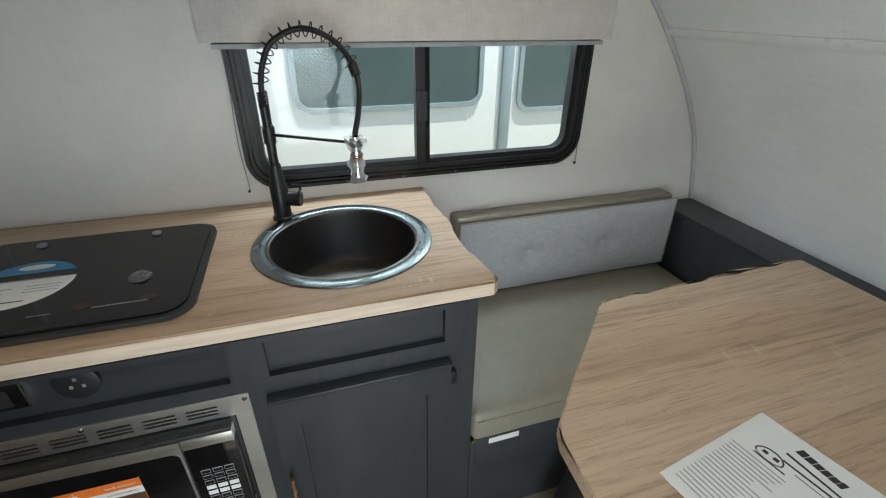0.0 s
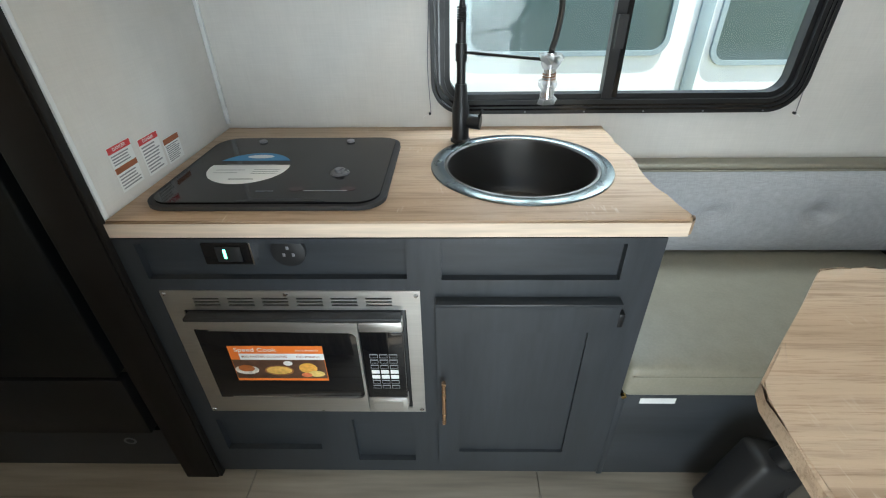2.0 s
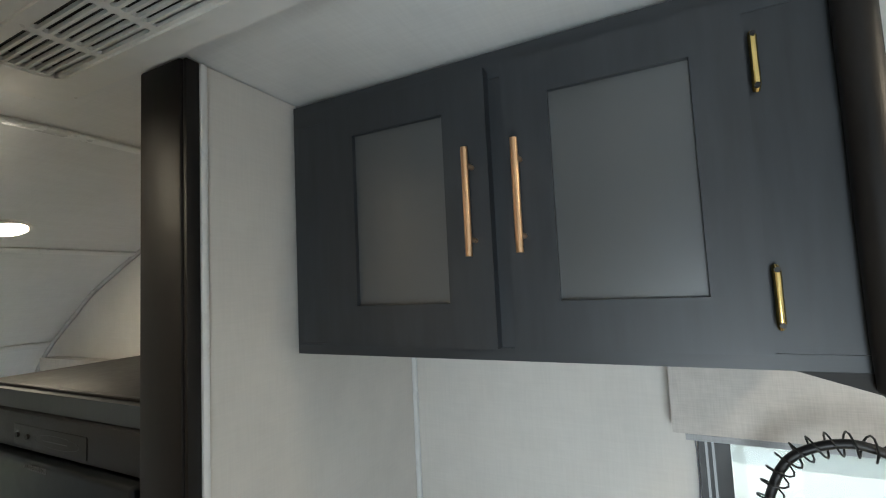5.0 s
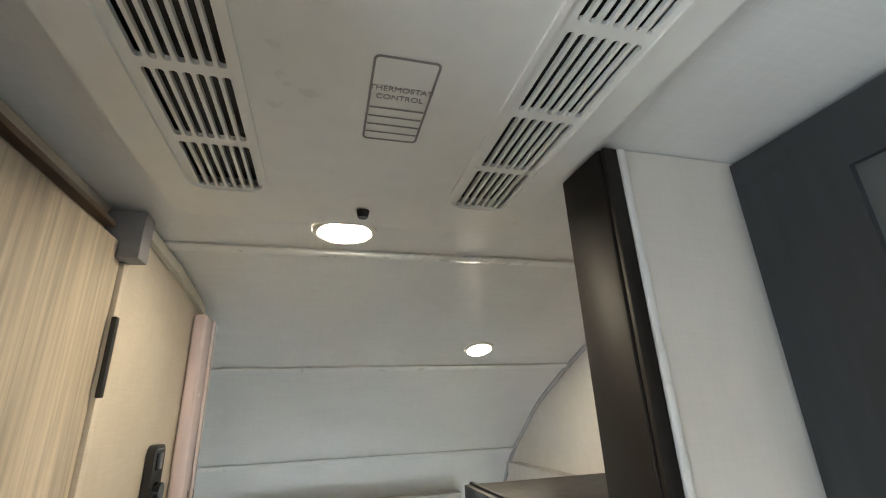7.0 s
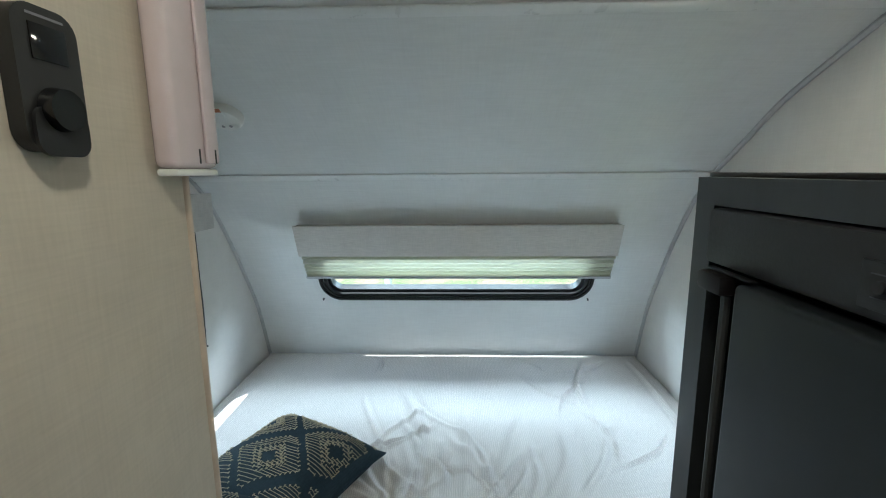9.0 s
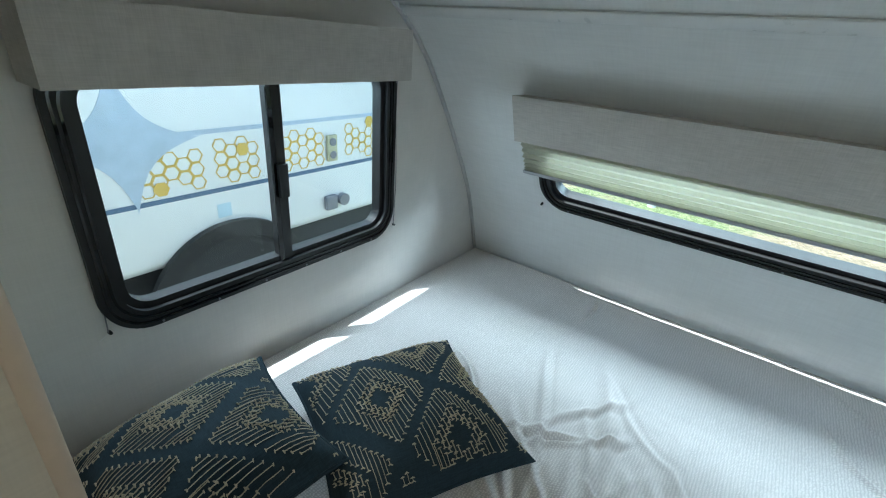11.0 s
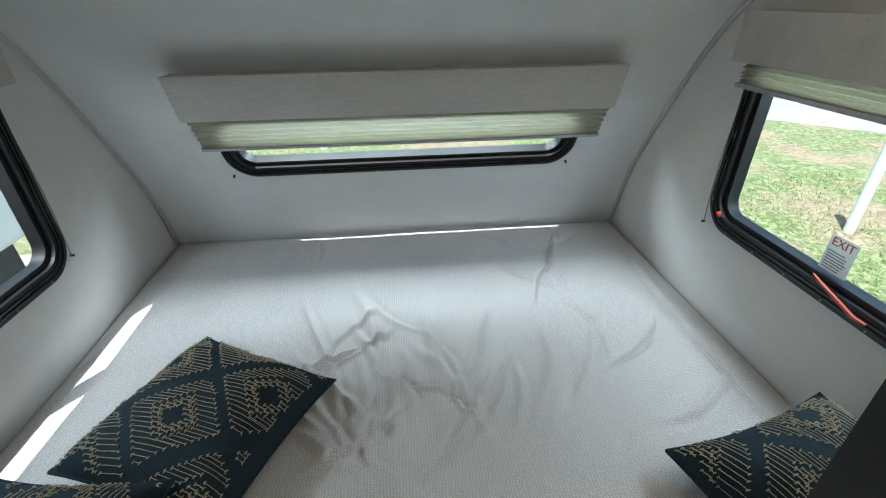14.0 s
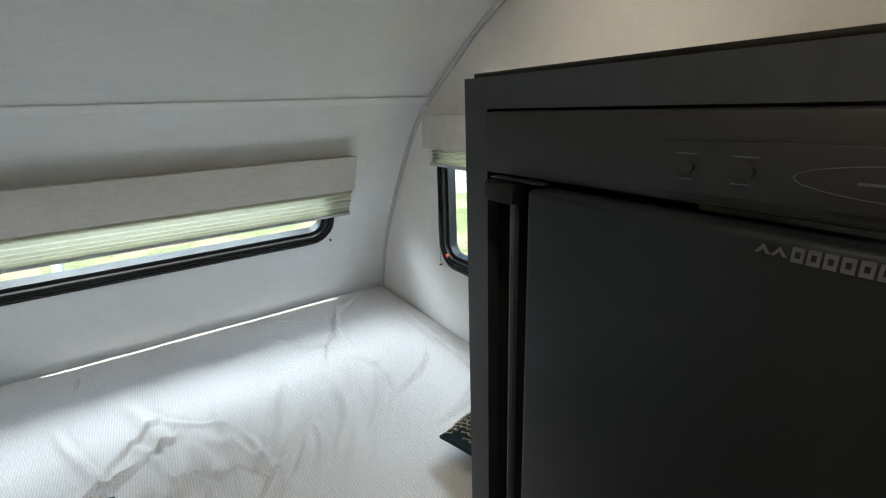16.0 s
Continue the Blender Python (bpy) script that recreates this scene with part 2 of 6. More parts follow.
_nt.links.new(_tl.outputs[0], _mx.inputs[2])
_nt.links.new(_mx.outputs[0], _nt.nodes["Material Output"].inputs["Surface"])
SHEET = knitted("pale_woven_bedspread", (0.68, 0.645, 0.62), 60, 44)
NAVY = woven("navy_pillow_cloth", (0.018, 0.031, 0.040), 900, 0.3)
YARN = plain("tan_yarn", (0.38, 0.325, 0.225), 0.95, vary=0.25, scale=300)
VINYLFLOOR = plain("greige_floor_plank", (0.27, 0.235, 0.19), 0.45, vary=0.4, scale=40, stretch=(0.08, 1, 1))
GLASS = clear_glass("window_glass")
FILM = clear_glass("clear_plastic_bag", (0.9, 0.9, 0.9), 0.12, 0.35)
FROST, _nt, _b = nodes_of("frosted_glass")
_b.inputs["Base Color"].default_value, _b.inputs["Roughness"].default_value = (0.075, 0.08, 0.083, 1), 0.30
_b.inputs["Specular IOR Level"].default_value = 0.9
LAMPGLOW = glow("warm_led_lens", (1.0, 0.83, 0.60), 42)
LEDGREEN = glow("green_led", (0.1, 0.9, 0.5), 2.5)
SIDING = plain("white_fibreglass_siding", (0.80, 0.80, 0.79), 0.35, vary=0.03, scale=8)
GREYWRAP = plain("pale_blue_grey_graphic", (0.48, 0.56, 0.66), 0.4)
HONEY = plain("honey_yellow_graphic", (0.70, 0.48, 0.10), 0.4)
TYRE = plain("tyre_rubber", (0.025, 0.025, 0.025), 0.8, vary=0.3, relief=0.3)
TINT = plain("tinted_window_pane", (0.07, 0.10, 0.10), 0.06, vary=0.02, scale=3)
ALU = plain("grey_window_frame", (0.30, 0.36, 0.39), 0.35, 0.3)
ORANGECAP = plain("orange_reflector", (0.75, 0.16, 0.03), 0.4)
REDPL = plain("red_plastic_lever", (0.50, 0.06, 0.03), 0.4)

# ---- building helpers ----


def finish(name, bm, material, smooth=False):
    bmesh.ops.recalc_face_normals(bm, faces=bm.faces)
    me = bpy.data.meshes.new(name)
    bm.to_mesh(me)
    bm.free()
    if material:
        me.materials.append(material)
    if smooth:
        for p in me.polygons:
            p.use_smooth = True
        me.set_sharp_from_angle(angle=radians(38))
    return me


def part(name, bm, material, parent, label="", smooth=True):
    ob = new(name, finish(name, bm, material, smooth))
    ob.parent = parent
    if label:
        tagged(ob, label)
    return ob


def thing(name, label, category, group="", kind=""):
    return tagged(new(name), label, category, group, kind)


def solid(name, bm, material, label="", category="", group="", kind="", smooth=True):
    return tagged(new(name, finish(name, bm, material, smooth)), label, category, group, kind)


def box(x0, x1, y0, y1, z0, z1, bevel=0.003, seg=2, bm=None, turn=None):
    own = bmesh.new()
    m = Matrix.Translation(((x0 + x1) / 2, (y0 + y1) / 2, (z0 + z1) / 2)) @ Matrix.Diagonal((abs(x1 - x0), abs(y1 - y0), abs(z1 - z0), 1))
    bmesh.ops.create_cube(own, size=1, matrix=m)
    if bevel:
        bmesh.ops.bevel(own, geom=own.edges[:], offset=min(bevel, 0.45 * min(abs(x1 - x0), abs(y1 - y0), abs(z1 - z0))), segments=seg, affect="EDGES", profile=0.5)
    if turn is not None:
        bmesh.ops.transform(own, matrix=turn, verts=own.verts)
    if bm is None:
        return own
    return join(bm, own)


def join(bm, own):
    me = bpy.data.meshes.new("tmp")
    own.to_mesh(me)
    own.free()
    bm.from_mesh(me)
    bpy.data.meshes.remove(me)
    return bm


def tube(points, r, sides=10, caps=True, bm=None):
    """A round bar along points; r may be one radius or one for each point."""
    bm = bm or bmesh.new()
    pts = [Vector(p) for p in points]
    radii = r if isinstance(r, (list, tuple)) else [r] * len(pts)
    rings, side = [], None
    for i, p in enumerate(pts):
        d = (pts[min(i + 1, len(pts) - 1)] - pts[max(i - 1, 0)]).normalized()
        if side is None:
            side = d.orthogonal().normalized()
        side = (side - d * side.dot(d)).normalized()
        up = d.cross(side)
        rings.append([bm.verts.new(p + radii[i] * (math.cos(a) * side + math.sin(a) * up)) for a in (2 * math.pi * k / sides for k in range(sides))])
    for a, b in zip(rings, rings[1:]):
        for k in range(sides):
            bm.faces.new((a[k], a[(k + 1) % sides], b[(k + 1) % sides], b[k]))
    if caps:
        bm.faces.new(rings[0])
        bm.faces.new(rings[-1])
    return bm


def lathe(profile, center, sides=48, bm=None):
    """A turned shape: (radius, height) pairs round the upright axis through center."""
    bm = bm or bmesh.new()
    cx, cy, cz = center
    rings = []
    for r, h in profile:
        if r < 1e-6:
            rings.append([bm.verts.new((cx, cy, cz + h))])
        else:
            rings.append([bm.verts.new((cx + r * math.cos(2 * math.pi * k / sides), cy + r * math.sin(2 * math.pi * k / sides), cz + h)) for k in range(sides)])
    for a, b in zip(rings, rings[1:]):
        for k in range(sides):
            q = [a[k % len(a)], a[(k + 1) % len(a)], b[(k + 1) % len(b)], b[k % len(b)]]
            q = list(dict.fromkeys(q))
            if len(q) > 2:
                bm.faces.new(q)
    return bm


def rounded(x0, x1, y0, y1, r, seg=6):
    """A rounded rectangle as a loop of 2D points."""
    out = []
    for cx, cy, a0 in ((x1 - r, y1 - r, 0), (x0 + r, y1 - r, 90), (x0 + r, y0 + r, 180), (x1 - r, y0 + r, 270)):
        out += [(cx + r * math.cos(radians(a0 + 90 * k / seg)), cy + r * math.sin(radians(a0 + 90 * k / seg))) for k in range(seg + 1)]
    return out


def plate(outer, holes, place, depth, bm=None):
    """A flat board with openings: 2D loops, laid into space by place(u, v, w), w running from 0 to depth."""
    bm = bm or bmesh.new()
    own = bmesh.new()
    edges, uv = [], {}
    for loop in (outer, *holes):
        vs = [own.verts.new((u, v, 0)) for u, v in loop]
        edges += [own.edges.new((vs[i], vs[(i + 1) % len(vs)])) for i in range(len(vs))]
    bmesh.ops.triangle_fill(own, edges=edges, use_beauty=True)
    own.verts.ensure_lookup_table()
    own.verts.index_update()
    flat = [(v.co.x, v.co.y) for v in own.verts]
    front = [bm.verts.new(place(u, v, 0)) for u, v in flat]
    back = [bm.verts.new(place(u, v, depth)) for u, v in flat]
    for f in own.faces:
        ids = [v.index for v in f.verts]
        bm.faces.new([front[i] for i in ids])
        bm.faces.new([back[i] for i in reversed(ids)])
    for e in own.edges:
        if len(e.link_faces) == 1:
            a, b = e.verts[0].index, e.verts[1].index
            bm.faces.new((front[a], front[b], back[b], back[a]))
    own.free()
    return bm


def north(y):
    return lambda u, v, w: (u, y + w, v)


def south(y):
    return lambda u, v, w: (u, y - w, v)


def lettering(text, m, size, material, parent=None, name="lettering", label="", align="CENTER", depth=0.0006):
    """Raised print in the built-in font, lying in the plane of the pose m."""
    c = bpy.data.curves.new(name, "FONT")
    c.body, c.size, c.extrude, c.align_x, c.align_y = text, size, depth, align, "CENTER"
    tmp = bpy.data.objects.new("tmp_text", c)
    scene.collection.objects.link(tmp)
    bpy.context.view_layer.update()
    me = bpy.data.meshes.new_from_object(tmp.evaluated_get(bpy.context.evaluated_depsgraph_get()))
    bpy.data.objects.remove(tmp)
    me.materials.clear()
    me.materials.append(material)
    ob = new(name, me)
    ob.matrix_world = m
    if parent:
        ob.parent = parent
    if label:
        tagged(ob, label)
    return ob


def bars(bm, u0, u1, v0, v1, n, place, th=0.0006, ragged=0.3):
    """Unreadable lines of print as thin bars."""
    step = (v1 - v0) / n
    for i in range(n):
        e = u1 - (u1 - u0) * ragged * random.random()
        plate([(u0, v0 + step * (i + 0.25)), (e, v0 + step * (i + 0.25)), (e, v0 + step * (i + 0.7)), (u0, v0 + step * (i + 0.7))], [], place, th, bm)
    return bm

# ---- shell of the trailer ----
YN, YS = 1.06, -0.975
PROFILE = [(-2.60, -0.05), (-2.60, 0.36), (-2.55, 0.52), (-2.455, 0.80), (-2.345, 1.00), (-2.235, 1.18), (-2.10, 1.365), (-1.97, 1.485), (-1.80, 1.60), (-1.64, 1.705), (-1.46, 1.79), (-1.30, 1.86), (-1.08, 1.94), (-0.82, 2.005),
           (-0.5, 2.045), (0.0, 2.05), (0.55, 2.05), (0.85, 2.04), (1.05, 2.01), (1.33, 1.94), (1.61, 1.835), (1.77, 1.735), (1.90, 1.625), (2.05, 1.475), (2.14, 1.375), (2.275, 1.20), (2.385, 1.01), (2.445, 0.82), (2.475, 0.68), (2.49, 0.5), (2.49, -0.05)]
FL = -0.04                             # floor level


def along(points, steps=4):
    """The profile rounded off between its knots."""
    out = []
    for i in range(len(points) - 1):
        p = [Vector((*points[max(0, min(len(points) - 1, i + k))], 0)) for k in (-1, 0, 1, 2)]
        for s in range(steps):
            t = s / steps
            out.append(tuple((0.5 * ((2 * p[1]) + (p[2] - p[0]) * t + (2 * p[0] - 5 * p[1] + 4 * p[2] - p[3]) * t * t + (3 * p[1] - p[0] - 3 * p[2] + p[3]) * t ** 3))[:2]))
    return out + [points[-1]]


def shell_strip(points, y0, y1, th=0.04):
    """A bent board along a piece of the profile from y0 to y1, thickened outwards."""
    bm = bmesh.new()
    rows = []
    for i, (x, z) in enumerate(points):
        a, b = Vector(points[max(i - 1, 0)]), Vector(points[min(i + 1, len(points) - 1)])
        t = (b - a).normalized()
        n = Vector((-t.y, t.x))
        rows.append([bm.verts.new(q) for q in ((x, y0, z), (x, y1, z), (x + n.x * th, y1, z + n.y * th), (x + n.x * th, y0, z + n.y * th))])
    for a, b in zip(rows, rows[1:]):
        for k in range(4):
            bm.faces.new((a[k], a[(k + 1) % 4], b[(k + 1) % 4], b[k]))
    bm.faces.new(rows[0])
    bm.faces.new(rows[-1])
    return bm


FINE = along(PROFILE)
RIB_A, RIB_B = 7 * 4, 20 * 4          # joints between the end walls and the ceiling
west, east, roof = FINE[:RIB_A + 1], FINE[RIB_B:], FINE[RIB_A:RIB_B + 1]
solid("ceiling", shell_strip(roof, YS - 0.04, YN + 0.04), CEIL, "curved white laminate ceiling panels", "ceiling", kind="structure")
solid("wall_east", shell_strip(east, YS - 0.04, YN + 0.04), CEIL, "curved white end wall beside the dinette", "wall", kind="structure")

# the sloping wall behind the bed, with its window opening


def on_west(v):
    """Point and outward normal of the bed's end wall at height v."""
    for (x0, z0), (x1, z1) in zip(west, west[1:]):
        if z0 <= v <= z1:
            t = (v - z0) / (z1 - z0)
            n = Vector((-(z1 - z0), 0, x1 - x0)).normalized()
            return Vector((x0 + (x1 - x0) * t, 0, v)), n
    return Vector((west[-1][0], 0, v)), Vector((-0.75, 0, 0.66))


def west_place(u, v, w):
    p, n = on_west(v)
    p = p + n * w
    return (p.x, u, p.z)


WY0, WY1, WZ0, WZ1 = -0.572, 0.715, 0.892, 1.14
def west_part(z0, z1):
    """The stretch of the end wall's profile between two heights."""
    ends = [(on_west(z)[0].x, z) for z in (z0, z1)]
    return [ends[0]] + [p for p in west if z0 + 0.004 < p[1] < z1 - 0.004] + [ends[1]]


bm = shell_strip(west, YS - 0.04, WY0)
join(bm, shell_strip(west, WY1, YN + 0.04))
join(bm, shell_strip(west_part(-0.05, WZ0), WY0, WY1))
join(bm, shell_strip(west_part(WZ1, west[-1][1]), WY0, WY1))
solid("wall_west", bm, CEIL, "sloping white end wall behind the bed", "wall", kind="structure")

KW = (0.708, 1.807, 0.958, 1.41)       # kitchen window opening
EW = (-1.886, -1.14, 0.838, 1.33)       # exit window opening
BW = (-1.92, -1.09, 0.792, 1.33)     # window opening on the far side of the bed
DOOR = (0.60, 1.30, 0.0, 1.88)
outline = [(x, z) for x, z in FINE]
solid("wall_north", plate(outline, [rounded(*KW, 0.07), rounded(*EW, 0.07)], north(YN), 0.04), WALL, "off-white linen-textured side wall", "wall", kind="structure", smooth=False)
solid("wall_south", plate(outline, [rounded(*BW, 0.07), rounded(*DOOR, 0.08)], south(YS), 0.04), WALL, "off-white linen-textured side wall", "wall", kind="structure", smooth=False)

# floor of wood-look planks
floor = solid("floor", box(-2.60, 2.49, YS, YN, FL - 0.06, FL - 0.012, 0), RUBBER, "greige wood-look vinyl plank floor", "floor", kind="structure")
for r in range(14):
    ends = [-2.598] + [x for x in (-2.60 + c * 0.903 - (r % 3) * 0.25 for c in range(1, 7)) if x < 2.4] + [2.488]
    for p0, p1 in zip(ends, ends[1:]):
        part("plank", box(p0 + 0.001, p1 - 0.001, YS + 0.002 + r * 0.145, YS + 0.146 + r * 0.145, FL - 0.0118, FL, 0.0015, 1), VINYLFLOOR, floor, smooth=False)

# bead trim along the bend of both side walls, and white battens over the ceiling joints
for y, dy in ((YN, -0.007), (YS, 0.007)):
    pts = [(x, y + dy, z) for x, z in FINE[5:-4]]
    inner = []
    for i, (x, _, z) in enumerate(pts):
        a, b = Vector(FINE[max(i + 4, 0)]), Vector(FINE[min(i + 6, len(FINE) - 1)])
        t = (b - a).normalized()
        inner.append((x + t.y * 0.006, y + dy, z - t.x * 0.006))
    solid("trim", tube(inner, 0.009, 6), TRIMGREY, "grey vinyl bead along the bend of the wall", "trim", kind="structure")


def batten(k, width=0.035):
    i = k
    (x0, z0), (x1, z1) = FINE[i - 1], FINE[i + 1]
    x, z = FINE[i]
    ang = math.atan2(z1 - z0, x1 - x0)
    b = box(-width / 2, width / 2, YS + 0.002, YN - 0.002, -0.008, -0.0005, 0.004, 2)
    bmesh.ops.transform(b, matrix=Matrix.Translation((x, 0, z)) @ Matrix.Rotation(-ang, 4, "Y"), verts=b.verts)
    solid("trim", b, BATTEN, "white vinyl batten across a ceiling joint", "trim", kind="structure")


for k in (RIB_A, 11 * 4, 14 * 4, RIB_B, 24 * 4):
    batten(k)
# batten where the nook's walls meet
solid("trim", box(0.001, 0.014, YN - 0.014, YN - 0.001, 0.9, 1.557, 0.004), BATTEN, "white corner bead in the kitchen nook", "trim", kind="structure")

# ---- windows ----


def window(name, hole, place, label, mull=None, frame_w=0.042, lip=0.016, glass_in=0.02, screws=True):
    """A black rounded slider window set in its opening."""
    x0, x1, z0, z1 = hole
    w = thing(name, label, "window", kind="structure")
    part("window_frame", plate(rounded(x0 - 0.03, x1 + 0.03, z0 - 0.03, z1 + 0.03, 0.10, 10), [rounded(x0 + 0.012, x1 - 0.012, z0 + 0.012, z1 - 0.012, 0.062, 10)], lambda u, v, d: place(u, v, d - lip), lip - 0.0005), BLACK, w)
    part("inner_frame", plate(rounded(x0 + 0.001, x1 - 0.001, z0 + 0.001, z1 - 0.001, 0.069, 10), [rounded(x0 + 0.028, x1 - 0.028, z0 + 0.028, z1 - 0.028, 0.05, 10)], lambda u, v, d: place(u, v, d - 0.002), 0.036), BLACK, w)
    for k in range(2):
        r0 = 0.006 - 0.012 * k
        part("frame_rib", plate(rounded(x0 - 0.012 + r0, x1 + 0.012 - r0, z0 - 0.012 + r0, z1 + 0.012 - r0, 0.085, 10), [rounded(x0 - 0.007 + r0, x1 + 0.007 - r0, z0 - 0.007 + r0, z1 + 0.007 - r0, 0.081, 10)], lambda u, v, d: place(u, v, d - lip - 0.003), 0.004), GLOSSBLACK, w)
    panes = [(x0 + 0.02, x1 - 0.02)] if mull is None else [(x0 + 0.02, mull), (mull, x1 - 0.02)]
    for i, (a, b) in enumerate(panes):
        g = part("pane", plate([(a, z0 + 0.01), (b, z0 + 0.01), (b, z1 - 0.01), (a, z1 - 0.01)], [], lambda u, v, d: place(u, v, 0.018 + 0.008 * i + d), 0.003), GLASS, w, "clear glass", smooth=False)
        g.visible_shadow = False
    if mull is not None:
        part("mullion", plate([(mull - 0.018, z0 + 0.002), (mull + 0.018, z0 + 0.002), (mull + 0.018, z1 - 0.002), (mull - 0.018, z1 - 0.002)], [], lambda u, v, d: place(u, v, d - 0.008), 0.032), BLACK, w)
        part("sash_rail", plate([(mull + 0.012, z0 + 0.02), (mull + 0.026, z0 + 0.02), (mull + 0.026, z1 - 0.02), (mull + 0.012, z1 - 0.02)], [], lambda u, v, d: place(u, v, d - 0.014), 0.005), GLOSSBLACK, w)
        zc = (z0 + z1) / 2 - 0.02
        part("latch", plate([(mull - 0.012, zc - 0.045), (mull + 0.014, zc - 0.045), (mull + 0.014, zc + 0.045), (mull - 0.012, zc + 0.045)], [], lambda u, v, d: place(u, v, d - 0.026), 0.017), PLASTIC, w)
    if screws:
        for s in range(6):
            u = x0 + 0.08 + (x1 - x0 - 0.16) * s / 5
            part("screw", plate([(u + 0.003 * math.cos(a), z0 - 0.024 + 0.003 * math.sin(a)) for a in (k * math.pi / 4 for k in range(8))], [], lambda a, b, d: place(a, b, d - lip - 0.0015), 0.0015), GREYPL, w)
    return w


win_k = window("window_1", KW, north(YN), "black-framed sliding window with clear glass over the sink", 1.232)
win_e = window("window_2", EW, north(YN), "black-framed emergency exit window beside the bed")
win_b = window("window_3", BW, south(YS), "black-framed sliding window beside the bed", -1.515)
win_w = window("window_4", (WY0, WY1, WZ0, WZ1), west_place, "long black-framed window in the sloping wall behind the bed", None)

# exit window levers and label
part("lever", tube([(-1.49, YN - 0.026, 0.868), (-1.46, YN - 0.036, 0.866), (-1.36, YN - 0.036, 0.838), (-1.335, YN - 0.028, 0.834)], [0.003, 0.0045, 0.005, 0.004], 8), REDPL, win_e, "red plastic release lever")
part("small_lever", tube([(-1.852, YN - 0.02, 0.865), (-1.842, YN - 0.034, 0.867), (-1.83, YN - 0.034, 0.865)], 0.0055, 8), REDPL, win_e, "red plastic release lever")
exit_tag = part("exit_label", plate([(-1.520, 0.872), (-1.448, 0.872), (-1.448, 0.962), (-1.520, 0.962)], [], lambda u, v, d: (u, YN + 0.012 + d, v), 0.001), LABEL, win_e, "white exit label with red letters", smooth=False)
lettering("EXIT", pose(-1.484, YN + 0.0113, 0.946, 90, 0, 0), 0.029, RED, exit_tag, "exit_lettering")
part("label_print", bars(bmesh.new(), -1.514, -1.454, 0.876, 0.926, 7, lambda u, v, d: (u, YN + 0.0115 - d, v)), GREYINK, exit_tag, smooth=False)

# ---- valances and pleated shades ----


def valance(name, u0, u1, z0, z1, place, depth, label):
    """A cloth-covered box pelmet: front board, top and two returns."""
    v = thing(name, label, "valance")
    b = plate([(u0, z0), (u1, z0), (u1, z1), (u0, z1)], [], lambda u, w, d: place(u, w, -depth + d), 0.012)
    part("front_board", b, VALANCE, v, smooth=False)
    part("top_board", plate([(u0, z1 - 0.012), (u1, z1 - 0.012), (u1, z1 - 0.001), (u0, z1 - 0.001)], [], lambda u, w, d: place(u, w, -depth + 0.0125 + d), depth - 0.014), VALANCE, v, smooth=False)
    for a, c in ((u0 + 0.0005, u0 + 0.012), (u1 - 0.012, u1 - 0.0005)):
        part("return", plate([(a, z0 + 0.0005), (c, z0 + 0.0005), (c, z1 - 0.0125), (a, z1 - 0.0125)], [], lambda u, w, d: place(u, w, -depth + 0.0125 + d), depth - 0.014), VALANCE, v, smooth=False)
    return v


def shade(name, u0, u1, z0, z1, place, off, pleats, label):
    """A pleated shade let down a little under its valance, with a bottom rail and two cords."""
    s = thing(name, label, "window shade")
    b = bmesh.new()
    rows = []
    n = pleats * 2
    for i in range(n + 1):
        z = z1 + (z0 + 0.012 - z1) * (1 - (1 - i / n) ** 1.7)
        o = off - (0.012 if i % 2 else -0.004)
        rows.append([b.verts.new(place(u, z, o)) for u in (u0, u1)])
    for p, q in zip(rows, rows[1:]):
        b.faces.new((p[0], p[1], q[1], q[0]))
    part("pleated_cloth", b, SHADE, s, smooth=False)
    part("bottom_rail", plate([(u0 - 0.003, z0), (u1 + 0.003, z0), (u1 + 0.003, z0 + 0.012), (u0 - 0.003, z0 + 0.012)], [], lambda u, v, d: place(u, v, off - 0.016 + d), 0.022), GREYCLOTH, s)
    return s


def cord(parent, u, z_top, z_end, place, side):
    """A thin shade cord held at its end by a small screw hook."""
    pts = [place(u + 0.004 * math.sin(k * 0.9), z_top + (z_end - z_top) * k / 8, -0.006) for k in range(9)]
    c = part("cord", tube(pts, 0.0014, 5), GREYPL, parent, "thin grey cord")
    part("tail", tube([place(u, z_end, -0.007), place(u + side * 0.012, z_end - 0.004, -0.008), place(u + side * 0.022, z_end - 0.012, -0.006)], 0.001, 5), WHITEPL, c)
    part("hook", tube([place(u, z_end, 0.0), place(u, z_end, -0.010)], 0.004, 8), BLACK, c)
    return c


valance("valance", 0.634, 1.868, 1.355, 1.497, north(YN), 0.06, "greige linen box valance over the kitchen window")
valance("valance", -1.935, -1.05, 1.30, 1.425, north(YN), 0.066, "greige linen box valance over the exit window")
val_b = valance("valance", -1.887, -1.045, 1.296, 1.428, south(YS), 0.13, "greige linen box valance over the bedside window")


def west_box(u, v, w):
    """Places the bed's end valance, whose face lies parallel to the sloping wall."""
    return (-2.231 - w + 0.40 * (v - 1.133), u, v)


